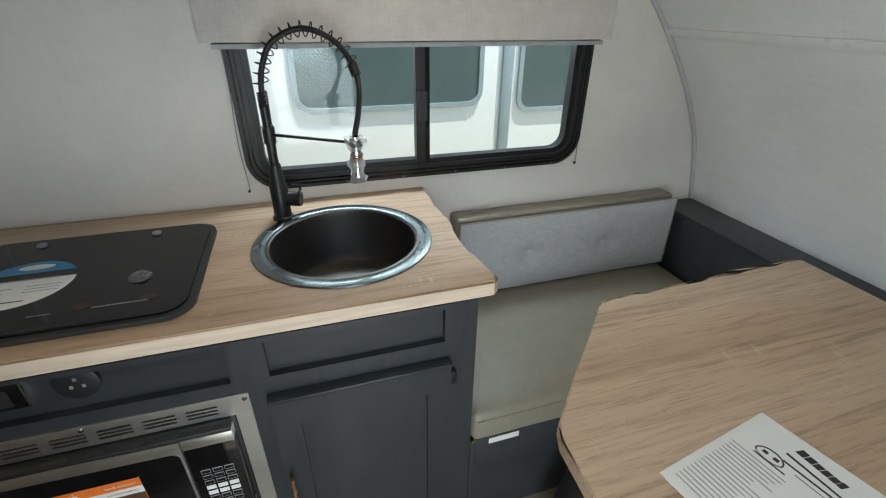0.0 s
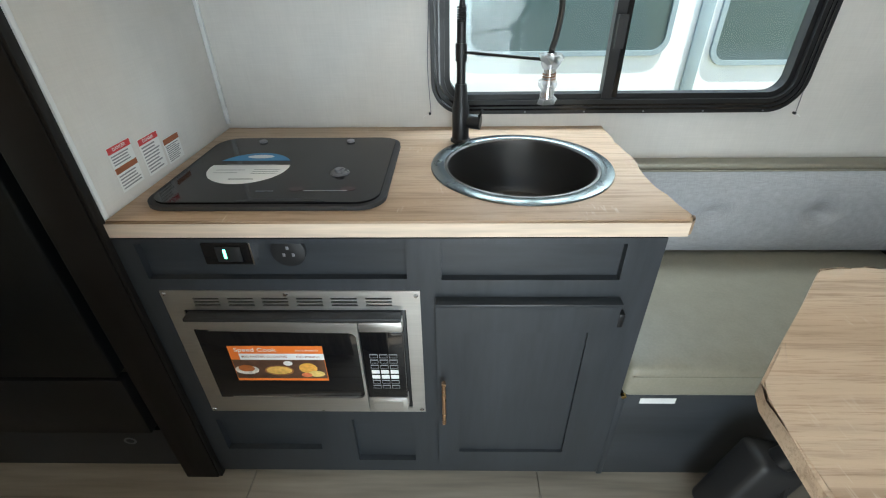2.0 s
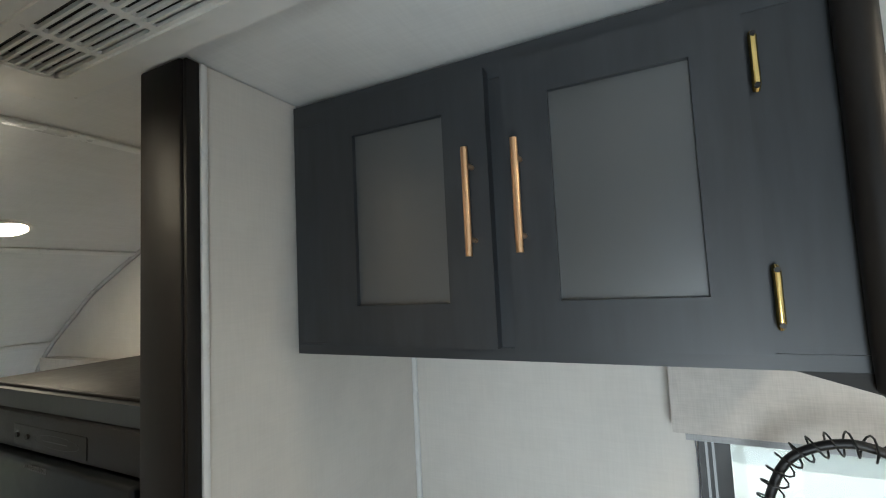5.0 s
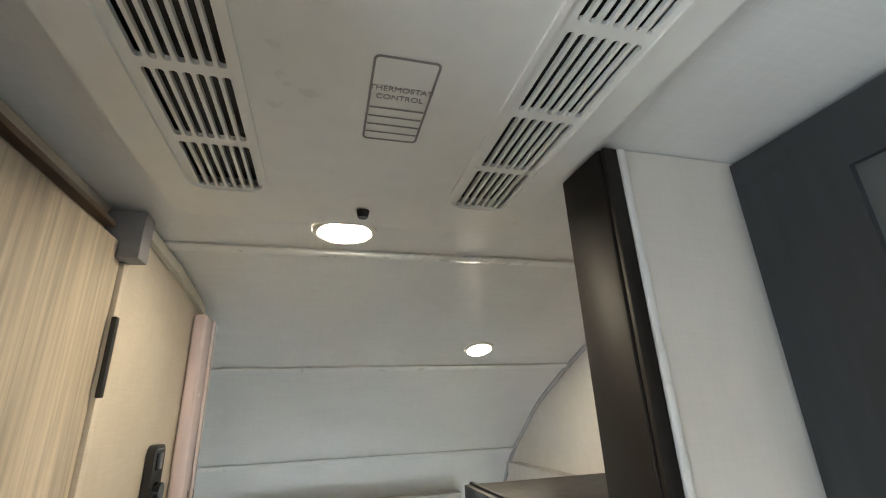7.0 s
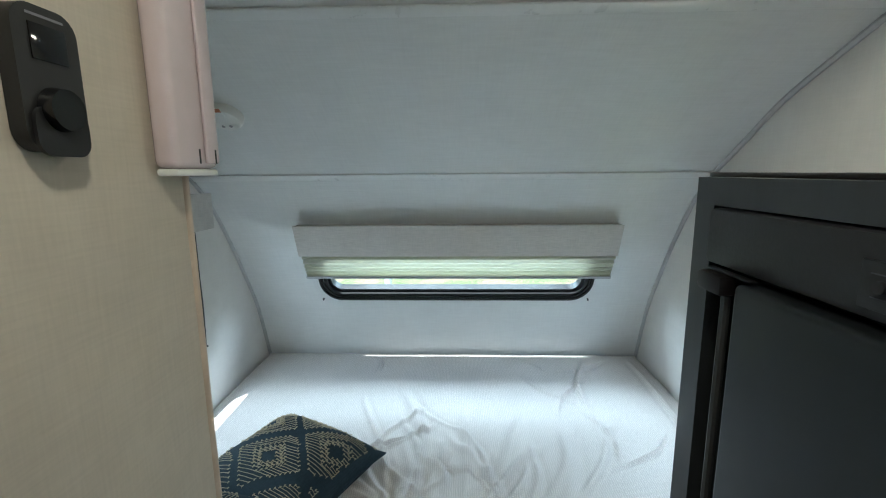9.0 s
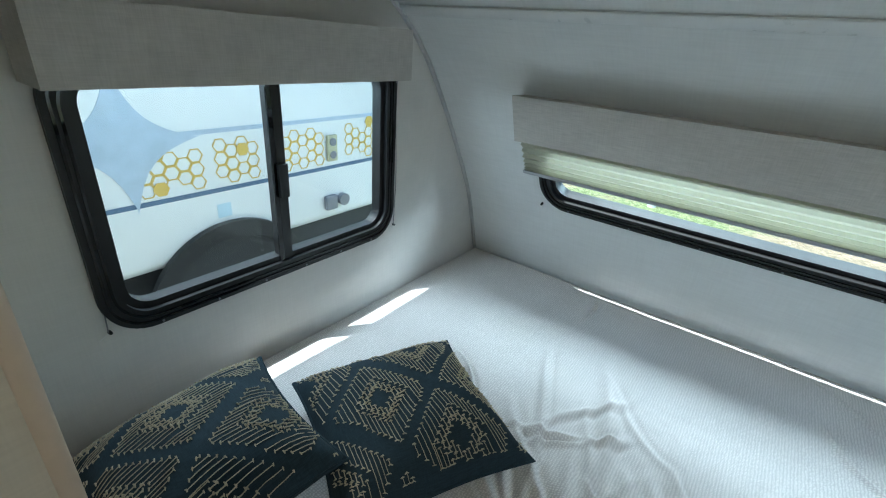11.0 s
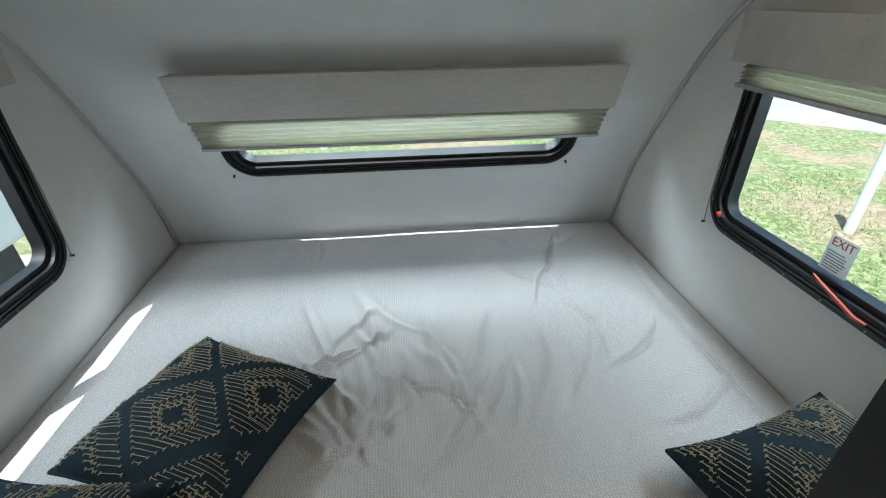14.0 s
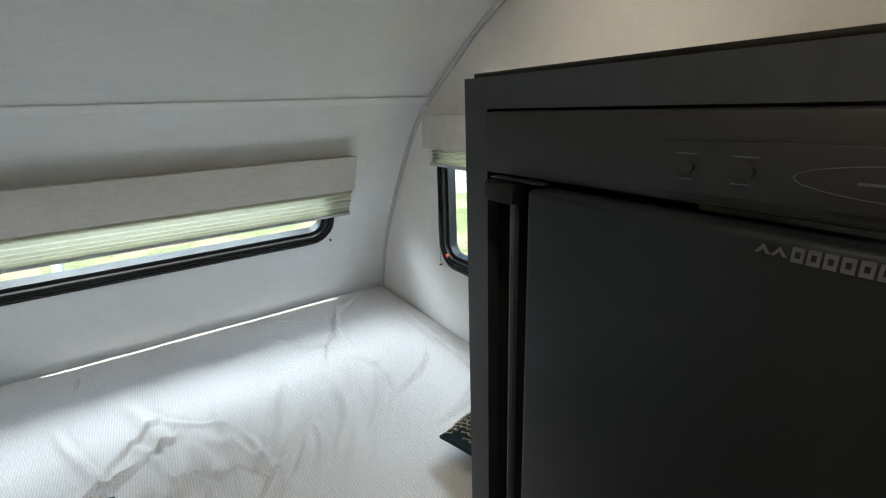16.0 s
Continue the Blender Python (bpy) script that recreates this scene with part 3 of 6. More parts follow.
valance("valance", -0.622, 0.780, 1.133, 1.275, west_box, 0.085, "greige linen box valance over the end window")
sh_k = shade("window_shade", 0.66, 1.845, 1.338, 1.41, north(YN), -0.03, 5, "raised grey pleated shade under the kitchen valance")
sh_e = shade("window_shade", -1.915, -1.07, 1.232, 1.33, north(YN), -0.03, 7, "grey-green pleated shade half lowered over the exit window")
sh_w = shade("window_shade", -0.638, 0.800, 0.998, 1.15, lambda u, v, w: (on_west(v)[0].x - w + 0.01, u, v), -0.035, 8, "grey-green pleated shade let down behind the end valance")
cord(sh_k, 0.672, 1.36, 0.928, north(YN), -1)
cord(sh_k, 1.838, 1.36, 0.922, north(YN), 1)
cord(sh_e, -1.93, 1.31, 0.798, north(YN), -1)
cord(val_b, -1.964, 1.31, 0.786, south(YS), 1)
cord(val_b, -1.068, 1.31, 0.782, south(YS), 1)
for u in (-0.607, 0.742):
    h = part("hook", tube([west_place(u, 0.860, 0.0), west_place(u, 0.860, -0.012)], 0.0045, 8), BLACK, sh_w)
    part("tail", tube([west_place(u, 0.860, -0.011), west_place(u + 0.003, 0.848, -0.012)], 0.001, 5), WHITEPL, h)

# ---- partition, post and fridge ----
solid("wall_nook", box(-0.03, 0.0, 0.425, YN - 0.001, FL, 2.048, 0), WALL, "off-white linen-textured side wall of the kitchen nook", "wall", kind="structure")
solid("wall_nook_core", box(-0.105, -0.0305, 0.44, YN - 0.001, 1.495, 2.048, 0), WALL, "plain back of the nook wall above the fridge", "wall", kind="structure")
post = thing("partition_post", "tall espresso-stained wooden post closing the partition", "post")
part("post_board", box(-0.108, -0.004, 0.398, 0.424, FL, 2.047, 0.004), ESPRESSO, post)
part("edge_strip", box(-0.0035, 0.005, 0.402, 0.4245, FL, 2.046, 0.002), ESPRESSO, post)
part("white_bead", box(0.0005, 0.008, 0.425, 0.437, 0.886, 2.046, 0.003), BATTEN, post, "white vinyl edge bead")

fridge = thing("fridge_cabinet", "charcoal wooden cabinet housing a black fridge", "fridge")
part("side_panel", box(-0.905, -0.885, 0.445, YN - 0.002, FL, 1.478, 0.002), DARK, fridge)
part("side_panel", box(-0.135, -0.112, 0.445, YN - 0.002, FL, 1.478, 0.002), DARK, fridge)
part("top_panel", box(-0.905, -0.112, 0.445, YN - 0.002, 1.4785, 1.490, 0.002), ESPRESSO, fridge)
part("top_lip", box(-0.907, -0.110, 0.440, 0.452, 1.4905, 1.497, 0.002), ESPRESSO, fridge)
part("face_frame", plate([(-0.907, FL), (-0.110, FL), (-0.110, 1.490), (-0.907, 1.490)], [[(-0.86, 0.14), (-0.155, 0.14), (-0.155, 1.452), (-0.86, 1.452)]], lambda u, v, d: (u, 0.425 + d, v), 0.0195), DARK, fridge, smooth=False)
part("control_panel", box(-0.857, -0.158, 0.416, 0.47, 1.374, 1.449, 0.006), PLASTIC, fridge, "black plastic control panel")
part("control_inset", box(-0.614, -0.33, 0.4135, 0.4158, 1.384, 1.426, 0.001), PLASTIC, fridge)
for u in (-0.592, -0.549):
    part("knob", tube([(u, 0.4134, 1.405), (u, 0.409, 1.405)], 0.0055, 14), PLASTIC, fridge)
    part("knob_print", bars(bmesh.new(), u - 0.012, u + 0.006, 1.414, 1.4165, 1, lambda p, q, d: (p, 0.4133 - d, q), 0.0003, 0), DIMGREY, fridge, smooth=False)
    part("knob_print", bars(bmesh.new(), u - 0.010, u + 0.004, 1.394, 1.3965, 1, lambda p, q, d: (p, 0.4133 - d, q), 0.0003, 0), DIMGREY, fridge, smooth=False)
oval = [(-0.437 + 0.084 * math.cos(a), 1.404 + 0.0125 * math.sin(a)) for a in (k * math.pi / 16 for k in range(32))]
oval_in = [(-0.437 + 0.0832 * math.cos(a), 1.404 + 0.0118 * math.sin(a)) for a in (k * math.pi / 16 for k in range(32))]
part("oval_mark", plate(oval, [oval_in], lambda u, v, d: (u, 0.4133 - d, v), 0.0004), DIMGREY, fridge, smooth=False)
part("oval_print", bars(bmesh.new(), -0.487, -0.397, 1.4015, 1.4055, 1, lambda u, v, d: (u, 0.4133 - d, v), 0.0003, ragged=0), DIMGREY, fridge, smooth=False)
door = part("fridge_door", box(-0.762, -0.165, 0.400, 0.445, 0.40, 1.366, 0.008, 3), plain("black_fridge_door", (0.010, 0.012, 0.014), 0.40, vary=0.2, scale=25, spec=0.3), fridge, "black fridge door")
part("door_edge", tube([(-0.792, 0.412, 0.41), (-0.792, 0.412, 1.342)], 0.006, 8), plain("dark_edge_metal", (0.05, 0.052, 0.055), 0.5, 0.3), door, "thin metal edge rod")
part("hinge", box(-0.828, -0.776, 0.392, 0.415, 1.345, 1.370, 0.004), plain("brown_black_hinge", (0.007, 0.005, 0.005), 0.45, spec=0.3), fridge)
part("hinge_plate", box(-0.83, -0.74, 0.405, 0.4155, 1.3705, 1.3735, 0.002), BLACK, fridge)
LZ = 1.350
for k in range(2):
    u = -0.530 + 0.010 * k
    part("logo_chevron", plate([(u, LZ + 0.002), (u + 0.005, LZ + 0.009), (u + 0.010, LZ + 0.002), (u + 0.0075, LZ + 0.002), (u + 0.005, LZ + 0.0055), (u + 0.0025, LZ + 0.002)], [], lambda p, q, d: (p, 0.3996 - d, q), 0.0006), DIMGREY, door, smooth=False)
for i in range(8):
    u = -0.508 + i * 0.0088
    part("logo_bar", plate([(u, LZ), (u + 0.007, LZ), (u + 0.007, LZ + 0.0105), (u, LZ + 0.0105)], [[(u + 0.002, LZ + 0.003), (u + 0.005, LZ + 0.003), (u + 0.005, LZ + 0.0075), (u + 0.002, LZ + 0.0075)]], lambda p, q, d: (p, 0.3996 - d, q), 0.0006), DIMGREY, door, "grey maker's mark", smooth=False)
part("lower_panel", box(-0.80, -0.165, 0.404, 0.44, 0.15, 0.385, 0.006), PLASTIC, fridge)
bm = bmesh.new()
ring = [(-0.27 + 0.02 * math.cos(a), 0.085 + 0.016 * math.sin(a)) for a in (k * math.pi / 10 for k in range(20))]
ring2 = [(-0.27 + 0.013 * math.cos(a), 0.085 + 0.010 * math.sin(a)) for a in (k * math.pi / 10 for k in range(20))]
plate(ring, [ring2], lambda u, v, d: (u, 0.4245 - d, v), 0.001, bm)
part("round_mark", bm, GREYPL, fridge, smooth=False)

fridge.location = (0, 0.018, 0)

# ---- kitchen base cabinet ----
base = thing("kitchen_cabinet", "charcoal shaker kitchen base cabinet under an oak worktop", "cabinet")
FY = 0.415


def frontboard(u0, u1, v0, v1, holes=(), y=FY, th=0.018):
    return plate([(u0, v0), (u1, v0), (u1, v1), (u0, v1)], [[(a, c), (b, c), (b, d), (a, d)] for a, b, c, d in holes], lambda u, v, d: (u, y + d, v), th)


part("face_frame", frontboard(0.006, 1.197, -0.02, 0.845, [(0.05, 0.639, 0.738, 0.833), (0.717, 1.116, 0.735, 0.831), (0.10, 0.635, 0.295, 0.685), (0.055, 0.345, 0.09, 0.232), (0.452, 0.628, 0.035, 0.232)]), DARK, base, smooth=False)
for a, b, c, d in ((0.045, 0.644, 0.733, 0.838), (0.712, 1.121, 0.730, 0.836), (0.050, 0.350, 0.085, 0.237), (0.447, 0.633, 0.030, 0.237)):
    part("recessed_panel", frontboard(a, b, c, d, y=FY + 0.0185, th=0.008), DARKH, base, smooth=False)
part("side_panel", box(1.176, 1.1965, FY + 0.0185, YN - 0.002, -0.02, 0.845, 0.002), DARK, base)
part("toe_board", box(0.006, 1.175, 0.455, 0.47, FL, -0.02, 0.001), DARK, base)
part("inner_back", box(0.006, 1.175, YN - 0.02, YN - 0.003, -0.02, 0.843, 0), DARK, base)
cd = part("cabinet_door", frontboard(0.703, 1.128, 0.045, 0.676, [(0.763, 1.066, 0.112, 0.593)], y=FY - 0.0195, th=0.019), DARK, base, smooth=False)
part("door_panel", frontboard(0.758, 1.071, 0.107, 0.598, y=FY - 0.010, th=0.0095), DARK, cd, smooth=False)
part("door_ledge", box(0.703, 1.128, FY - 0.03, FY - 0.0005, 0.677, 0.687, 0.002), DARKH, base)


def bar_handle(x, z0, z1, y, parent):
    h = part("handle", tube([(x, y - 0.028, z0), (x, y - 0.028, z1)], 0.0055, 12), BRASS, parent, "satin gold bar handle")
    for z in (z0 + 0.025, z1 - 0.025):
        part("stem", tube([(x, y - 0.024, z), (x, y + 0.0005, z)], 0.004, 10), BRASS, h)


bar_handle(0.720, 0.285, 0.445, FY - 0.0195, cd)
part("hinge", box(1.1285, 1.142, FY - 0.02, FY - 0.0005, 0.61, 0.65, 0.002), BLACK, base)

sw = thing("tank_switch_panel", "black switch panel with a green lit rocker", "switch panel")
part("plate", box(0.214, 0.318, FY - 0.004, FY + 0.0182, 0.752, 0.808, 0.003), GLOSSBLACK, sw)
part("chrome_edge", box(0.319, 0.323, FY - 0.004, FY + 0.0182, 0.752, 0.808, 0.001), CHROME, sw)
part("rocker", box(0.245, 0.30, FY - 0.0075, FY - 0.0042, 0.762, 0.80, 0.003), PLASTIC, sw)
part("indicator", box(0.262, 0.268, FY - 0.0085, FY - 0.0076, 0.772, 0.795, 0.0005), LEDGREEN, sw, "small green light")
sw.location = (-0.017, 0, 0.028)
ou = thing("socket_outlet", "round black power outlet with three slots", "outlet")
part("disc", tube([(0.395, FY + 0.0182, 0.781), (0.395, FY + 0.008, 0.781), (0.395, FY + 0.006, 0.781)], [0.038, 0.038, 0.034], 28), PLASTIC, ou)
for a in (90, 210, 330):
    part("slot", box(0.393 + 0.012 * math.cos(radians(a)), 0.399 + 0.012 * math.cos(radians(a)), FY + 0.0045, FY + 0.0058, 0.777 + 0.012 * math.sin(radians(a)), 0.785 + 0.012 * math.sin(radians(a)), 0.0005), GREYPL, ou)

ou.location = (-0.015, 0, 0.025)

# worktop with wavy end, cut out for the sink
SX, SY, SR = 0.924, 0.722, 0.219
edge = [(0.002, YN - 0.002), (0.002, 0.424), (0.006, 0.420), (0.6, 0.418), (1.238, 0.42), (1.25, 0.43), (1.252, 0.445)]
for i in range(15):
    y = 0.50 + (YN - 0.502) * i / 14
    edge.append((1.232 + 0.010 * math.cos(i * 0.9) * math.exp(-i * 0.12) + 0.002 * math.sin(i * 2.3), y))
circle = [(SX + (SR - 0.012) * math.cos(a), SY + (SR - 0.012) * math.sin(a)) for a in (2 * math.pi * k / 48 for k in range(48))]
CT = 0.885
bm = plate(edge, [circle], lambda u, v, d: (u, v, CT - d), 0.038)
bmesh.ops.bevel(bm, geom=[e for e in bm.edges if len(e.link_faces) == 2 and abs(e.link_faces[0].normal.dot(e.link_faces[1].normal)) < 0.5 and all(v.co.z > CT - 0.001 for v in e.verts) and all((Vector((v.co.x, v.co.y)) - Vector((SX, SY))).length > 0.23 for v in e.verts)], offset=0.004, segments=2, affect="EDGES")
wt = thing("worktop", "pale oak laminate worktop with a wavy end", "worktop")
part("slab", bm, OAKX, wt)
part("edge_band", box(0.003, 1.236, 0.4155, 0.4172, CT - 0.0375, CT - 0.004, 0.0006, 1), OAKEDGE, wt, "lighter sawn oak edge band")

# round sink
sink = thing("round_sink", "round gunmetal steel drop-in sink", "sink")
part("bowl", lathe([(0.205, 0.003), (0.197, 0.004), (0.193, 0.0), (0.191, -0.02), (0.187, -0.14), (0.178, -0.160), (0.155, -0.170), (0.05, -0.176), (0.042, -0.180), (0.042, -0.190), (0.0, -0.19)], (SX, SY, CT), 64), GUNMETAL, sink)
part("rim", lathe([(0.238, 0.0005), (0.236, 0.004), (0.225, 0.006), (0.206, 0.0058), (0.203, 0.0035), (0.206, 0.001), (0.238, 0.0005)], (SX, SY, CT), 64), RIMSTEEL, sink)
part("drain_strainer", lathe([(0.041, -0.181), (0.036, -0.1775), (0.03, -0.181), (0.012, -0.183), (0.01, -0.176), (0.0, -0.176)], (SX, SY, CT), 24), CHROME, sink)
part("strainer_film", lathe([(0.060, -0.1745), (0.058, -0.1725), (0.041, -0.1735), (0.039, -0.1755)], (SX, SY, CT), 24), plain("blue_film", (0.02, 0.36, 0.80), 0.4), sink, "blue protective film ring")

# spring faucet
fx, fy = 0.768, 0.918
fau = thing("spring_faucet", "matt black spring faucet, spray head wrapped in plastic", "faucet")
part("base_ring", lathe([(0.0, 0.0), (0.030, 0.0), (0.030, 0.006), (0.026, 0.010), (0.0, 0.010)], (fx, fy, CT), 28), BLACK, fau)
part("body", tube([(fx, fy, CT + 0.008), (fx, fy, CT + 0.10), (fx, fy, CT + 0.105), (fx, fy, CT + 0.165)], [0.025, 0.025, 0.0225, 0.016], 20), BLACK, fau)
lev = part("lever_valve", tube([(fx + 0.018, fy, CT + 0.060), (fx + 0.058, fy - 0.012, CT + 0.058)], 0.021, 18), BLACK, fau)
part("lever", tube([(fx + 0.05, fy - 0.01, CT + 0.07), (fx + 0.058, fy - 0.026, CT + 0.09), (fx + 0.060, fy - 0.036, CT + 0.10)], 0.004, 8), BLACK, lev)
part("riser", tube([(fx, fy, CT + 0.16), (fx, fy, CT + 0.325)], 0.0125, 18), BLACK, fau)
part("collar", tube([(fx, fy, CT + 0.225), (fx, fy, CT + 0.270)], 0.0165, 18), BLACK, fau)
knots = [(fx, fy, 1.19), (fx, fy, 1.24), (fx + 0.010, fy, 1.30), (fx + 0.045, fy - 0.003, 1.362), (0.890, fy - 0.012, 1.392), (0.965, fy - 0.030, 1.362), (1.003, fy - 0.048, 1.305), (1.010, fy - 0.075, 1.255), (1.000, fy - 0.110, 1.205), (0.982, fy - 0.145, 1.155)]
hose = []
for i in range(len(knots) - 1):
    q = [Vector(knots[max(0, min(len(knots) - 1, i + k))]) for k in (-1, 0, 1, 2)]
    for st_ in range(7):
        t = st_ / 7
        hose.append(0.5 * ((2 * q[1]) + (q[2] - q[0]) * t + (2 * q[0] - 5 * q[1] + 4 * q[2] - q[3]) * t * t + (3 * q[1] - q[0] - 3 * q[2] + q[3]) * t ** 3))
hose.append(Vector(knots[-1]))
part("hose", tube(hose, 0.0075, 10), BLACK, fau)
ex, ey, ez = 0.980, 0.758, 1.15


def spring(path, turns, r, wire):
    pts = [Vector(p) for p in path]
    lens = [0.0]
    for a, b in zip(pts, pts[1:]):
        lens.append(lens[-1] + (b - a).length)
    out, n = [], turns * 10
    side = Vector((0.15, 1, 0.02)).normalized()
    for i in range(n + 1):
        s = lens[-1] * i / n
        j = max(k for k in range(len(lens) - 1) if lens[k] <= s + 1e-9)
        t = (s - lens[j]) / (lens[j + 1] - lens[j])
        p = pts[j].lerp(pts[j + 1], t)
        d = (pts[j + 1] - pts[j]).normalized()
        up = d.cross(side).normalized()
        a = 2 * math.pi * turns * i / n
        out.append(p + r * (math.cos(a) * side + math.sin(a) * up))
    return tube(out, wire, 6)


part("spring", spring(hose[9:43], 15, 0.0185, 0.0017), BLACK, fau, "open wire coil")
part("lower_spring", spring([(fx, fy, 1.205), (fx, fy, 1.245)], 7, 0.0125, 0.002), BLACK, fau)
part("hose_clip", tube([(1.001, fy - 0.046, 1.312), (1.008, fy - 0.060, 1.285)], 0.013, 12), BLACK, fau)
part("holder_arm", tube([(fx, fy, CT + 0.248), (ex, ey, ez - 0.012)], 0.0042, 8), BLACK, fau)
part("holder_ring", tube([(ex, ey, ez - 0.020), (ex, ey, ez - 0.004)], 0.0165, 16), BLACK, fau)
sp = part("spray_head", tube([(ex, ey, ez + 0.004), (ex, ey, ez - 0.035), (ex, ey, ez - 0.075), (ex, ey, ez - 0.10)], [0.012, 0.014, 0.013, 0.017], 16), CHROME, fau, "chrome spray head")
bm = bmesh.new()
rings = []
for i in range(12):
    rr = 0.017 + (0.007 * (1 - i / 2) if i < 2 else 0) + 0.004 * math.sin(i * 1.3) - (0.006 if i in (4, 5) else 0)
    rings.append([bm.verts.new((ex + 1.15 * rr * (1 + 0.28 * random.uniform(-1, 1)) * math.cos(2 * math.pi * k / 12), ey + rr * (1 + 0.28 * random.uniform(-1, 1)) * math.sin(2 * math.pi * k / 12), ez + 0.002 - i * 0.0105)) for k in range(12)])
for a, b in zip(rings, rings[1:]):
    for k in range(12):
        bm.faces.new((a[k], a[(k + 1) % 12], b[(k + 1) % 12], b[k]))
part("plastic_bag", bm, FILM, sp, "crumpled clear plastic bag", smooth=False)
part("tie", spring([(ex, ey, ez - 0.040), (ex, ey, ez - 0.058)], 3, 0.0165, 0.0012), plain("brown_tie", (0.25, 0.12, 0.06), 0.6), sp)

# cooktop with glass lid
ct = thing("cooktop", "black two-burner cooktop under a closed glass lid", "cooktop")
CX0, CX1, CY0, CY1 = 0.050, 0.592, 0.466, 0.918
part("gasket", plate(rounded(CX0, CX1, CY0, CY1, 0.06, 8), [], lambda u, v, d: (u, v, CT + 0.0005 + d), 0.010), RUBBER, ct)
part("lid_glass", plate(rounded(CX0 + 0.014, CX1 - 0.014, CY0 + 0.012, CY1 - 0.014, 0.05, 8), [], lambda u, v, d: (u, v, CT + 0.0108 + d), 0.005), plain("smoked_lid_glass", (0.007, 0.007, 0.008), 0.08, vary=0.2, spec=0.3), ct, "smoked glass lid")
for u in (0.190, 0.447):
    part("hinge_knob", lathe([(0.0, 0.0), (0.011, 0.0), (0.011, 0.005), (0.0, 0.006)], (u, 0.867, CT + 0.016), 16), GREYPL, ct)
cc = [(0.222 + 0.102 * math.cos(a), 0.675 + 0.102 * math.sin(a)) for a in (2 * math.pi * k / 40 for k in range(40))]
stk = part("round_sticker", plate([p for p in cc if p[1] <= 0.705] , [], lambda u, v, d: (u, v, CT + 0.0160 + d), 0.0004), PAPER, ct, "round white and blue sticker", smooth=False)
part("sticker_top", plate([p for p in cc if p[1] > 0.707], [], lambda u, v, d: (u, v, CT + 0.0160 + d), 0.0004), TEALPR, ct, "blue top of the sticker", smooth=False)
part("sticker_oval", plate([(0.226 + 0.036 * math.cos(a), 0.749 + 0.012 * math.sin(a)) for a in (2 * math.pi * k / 20 for k in range(20))], [], lambda u, v, d: (u, v, CT + 0.0166 + d), 0.0003), PAPER, ct, smooth=False)
for u0, u1, v0, v1, n, z_, m_ in ((0.20, 0.31, 0.674, 0.684, 1, 0.0166, GREYINK), (0.19, 0.25, 0.648, 0.653, 1, 0.0166, GREYINK), (0.19, 0.24, 0.634, 0.638, 1, 0.0166, GREYINK), (0.27, 0.325, 0.650, 0.654, 1, 0.0166, GREYINK), (0.27, 0.325, 0.640, 0.644, 1, 0.0166, GREYINK), (0.27, 0.325, 0.630, 0.634, 1, 0.0166, GREYINK), (0.235, 0.285, 0.600, 0.607, 1, 0.0166, INK), (0.40, 0.50, 0.530, 0.540, 1, 0.0162, GREYPL), (0.29, 0.33, 0.530, 0.537, 1, 0.0162, GREYPL)):
    if z_ > 0.0163:
        u0, u1, v0, v1 = 0.222 + (u0 - 0.255) * 1.2, 0.222 + (u1 - 0.255) * 1.2, 0.675 + (v0 - 0.665) * 1.2, 0.675 + (v1 - 0.665) * 1.2
    part("print_bar", bars(bmesh.new(), u0, u1, v0, v1, n, lambda u, v, d: (u, v, CT + z_ + d), 0.0002, 0), m_, ct, smooth=False)
for u in (0.38, 0.50):
    part("red_mark", plate([(u + 0.018 * math.cos(t), 0.545 + 0.012 * math.sin(t)) for t in (2 * math.pi * k / 16 for k in range(16))], [], lambda a_, b_, d: (a_, b_, CT + 0.0161 + d), 0.0002), plain("dim_red_mark", (0.05, 0.006, 0.005), 0.2), ct, smooth=False)
part("finger_recess", plate([(0.36 + 0.10 * math.cos(t), 0.4805 + 0.016 * math.sin(t)) for t in (math.pi * k / 16 for k in range(17))], [], lambda u, v, d: (u, v, CT + 0.0160 + d), 0.0003), BLACK, ct, smooth=False)
part("inner_knob", lathe([(0.0, 0.0), (0.024, 0.0), (0.022, 0.004), (0.014, 0.006), (0.012, 0.012), (0.0, 0.013)], (0.463, 0.637, CT + 0.0162), 20), plain("smoky_cap", (0.10, 0.10, 0.11), 0.25), ct, "grey cap on the lid")

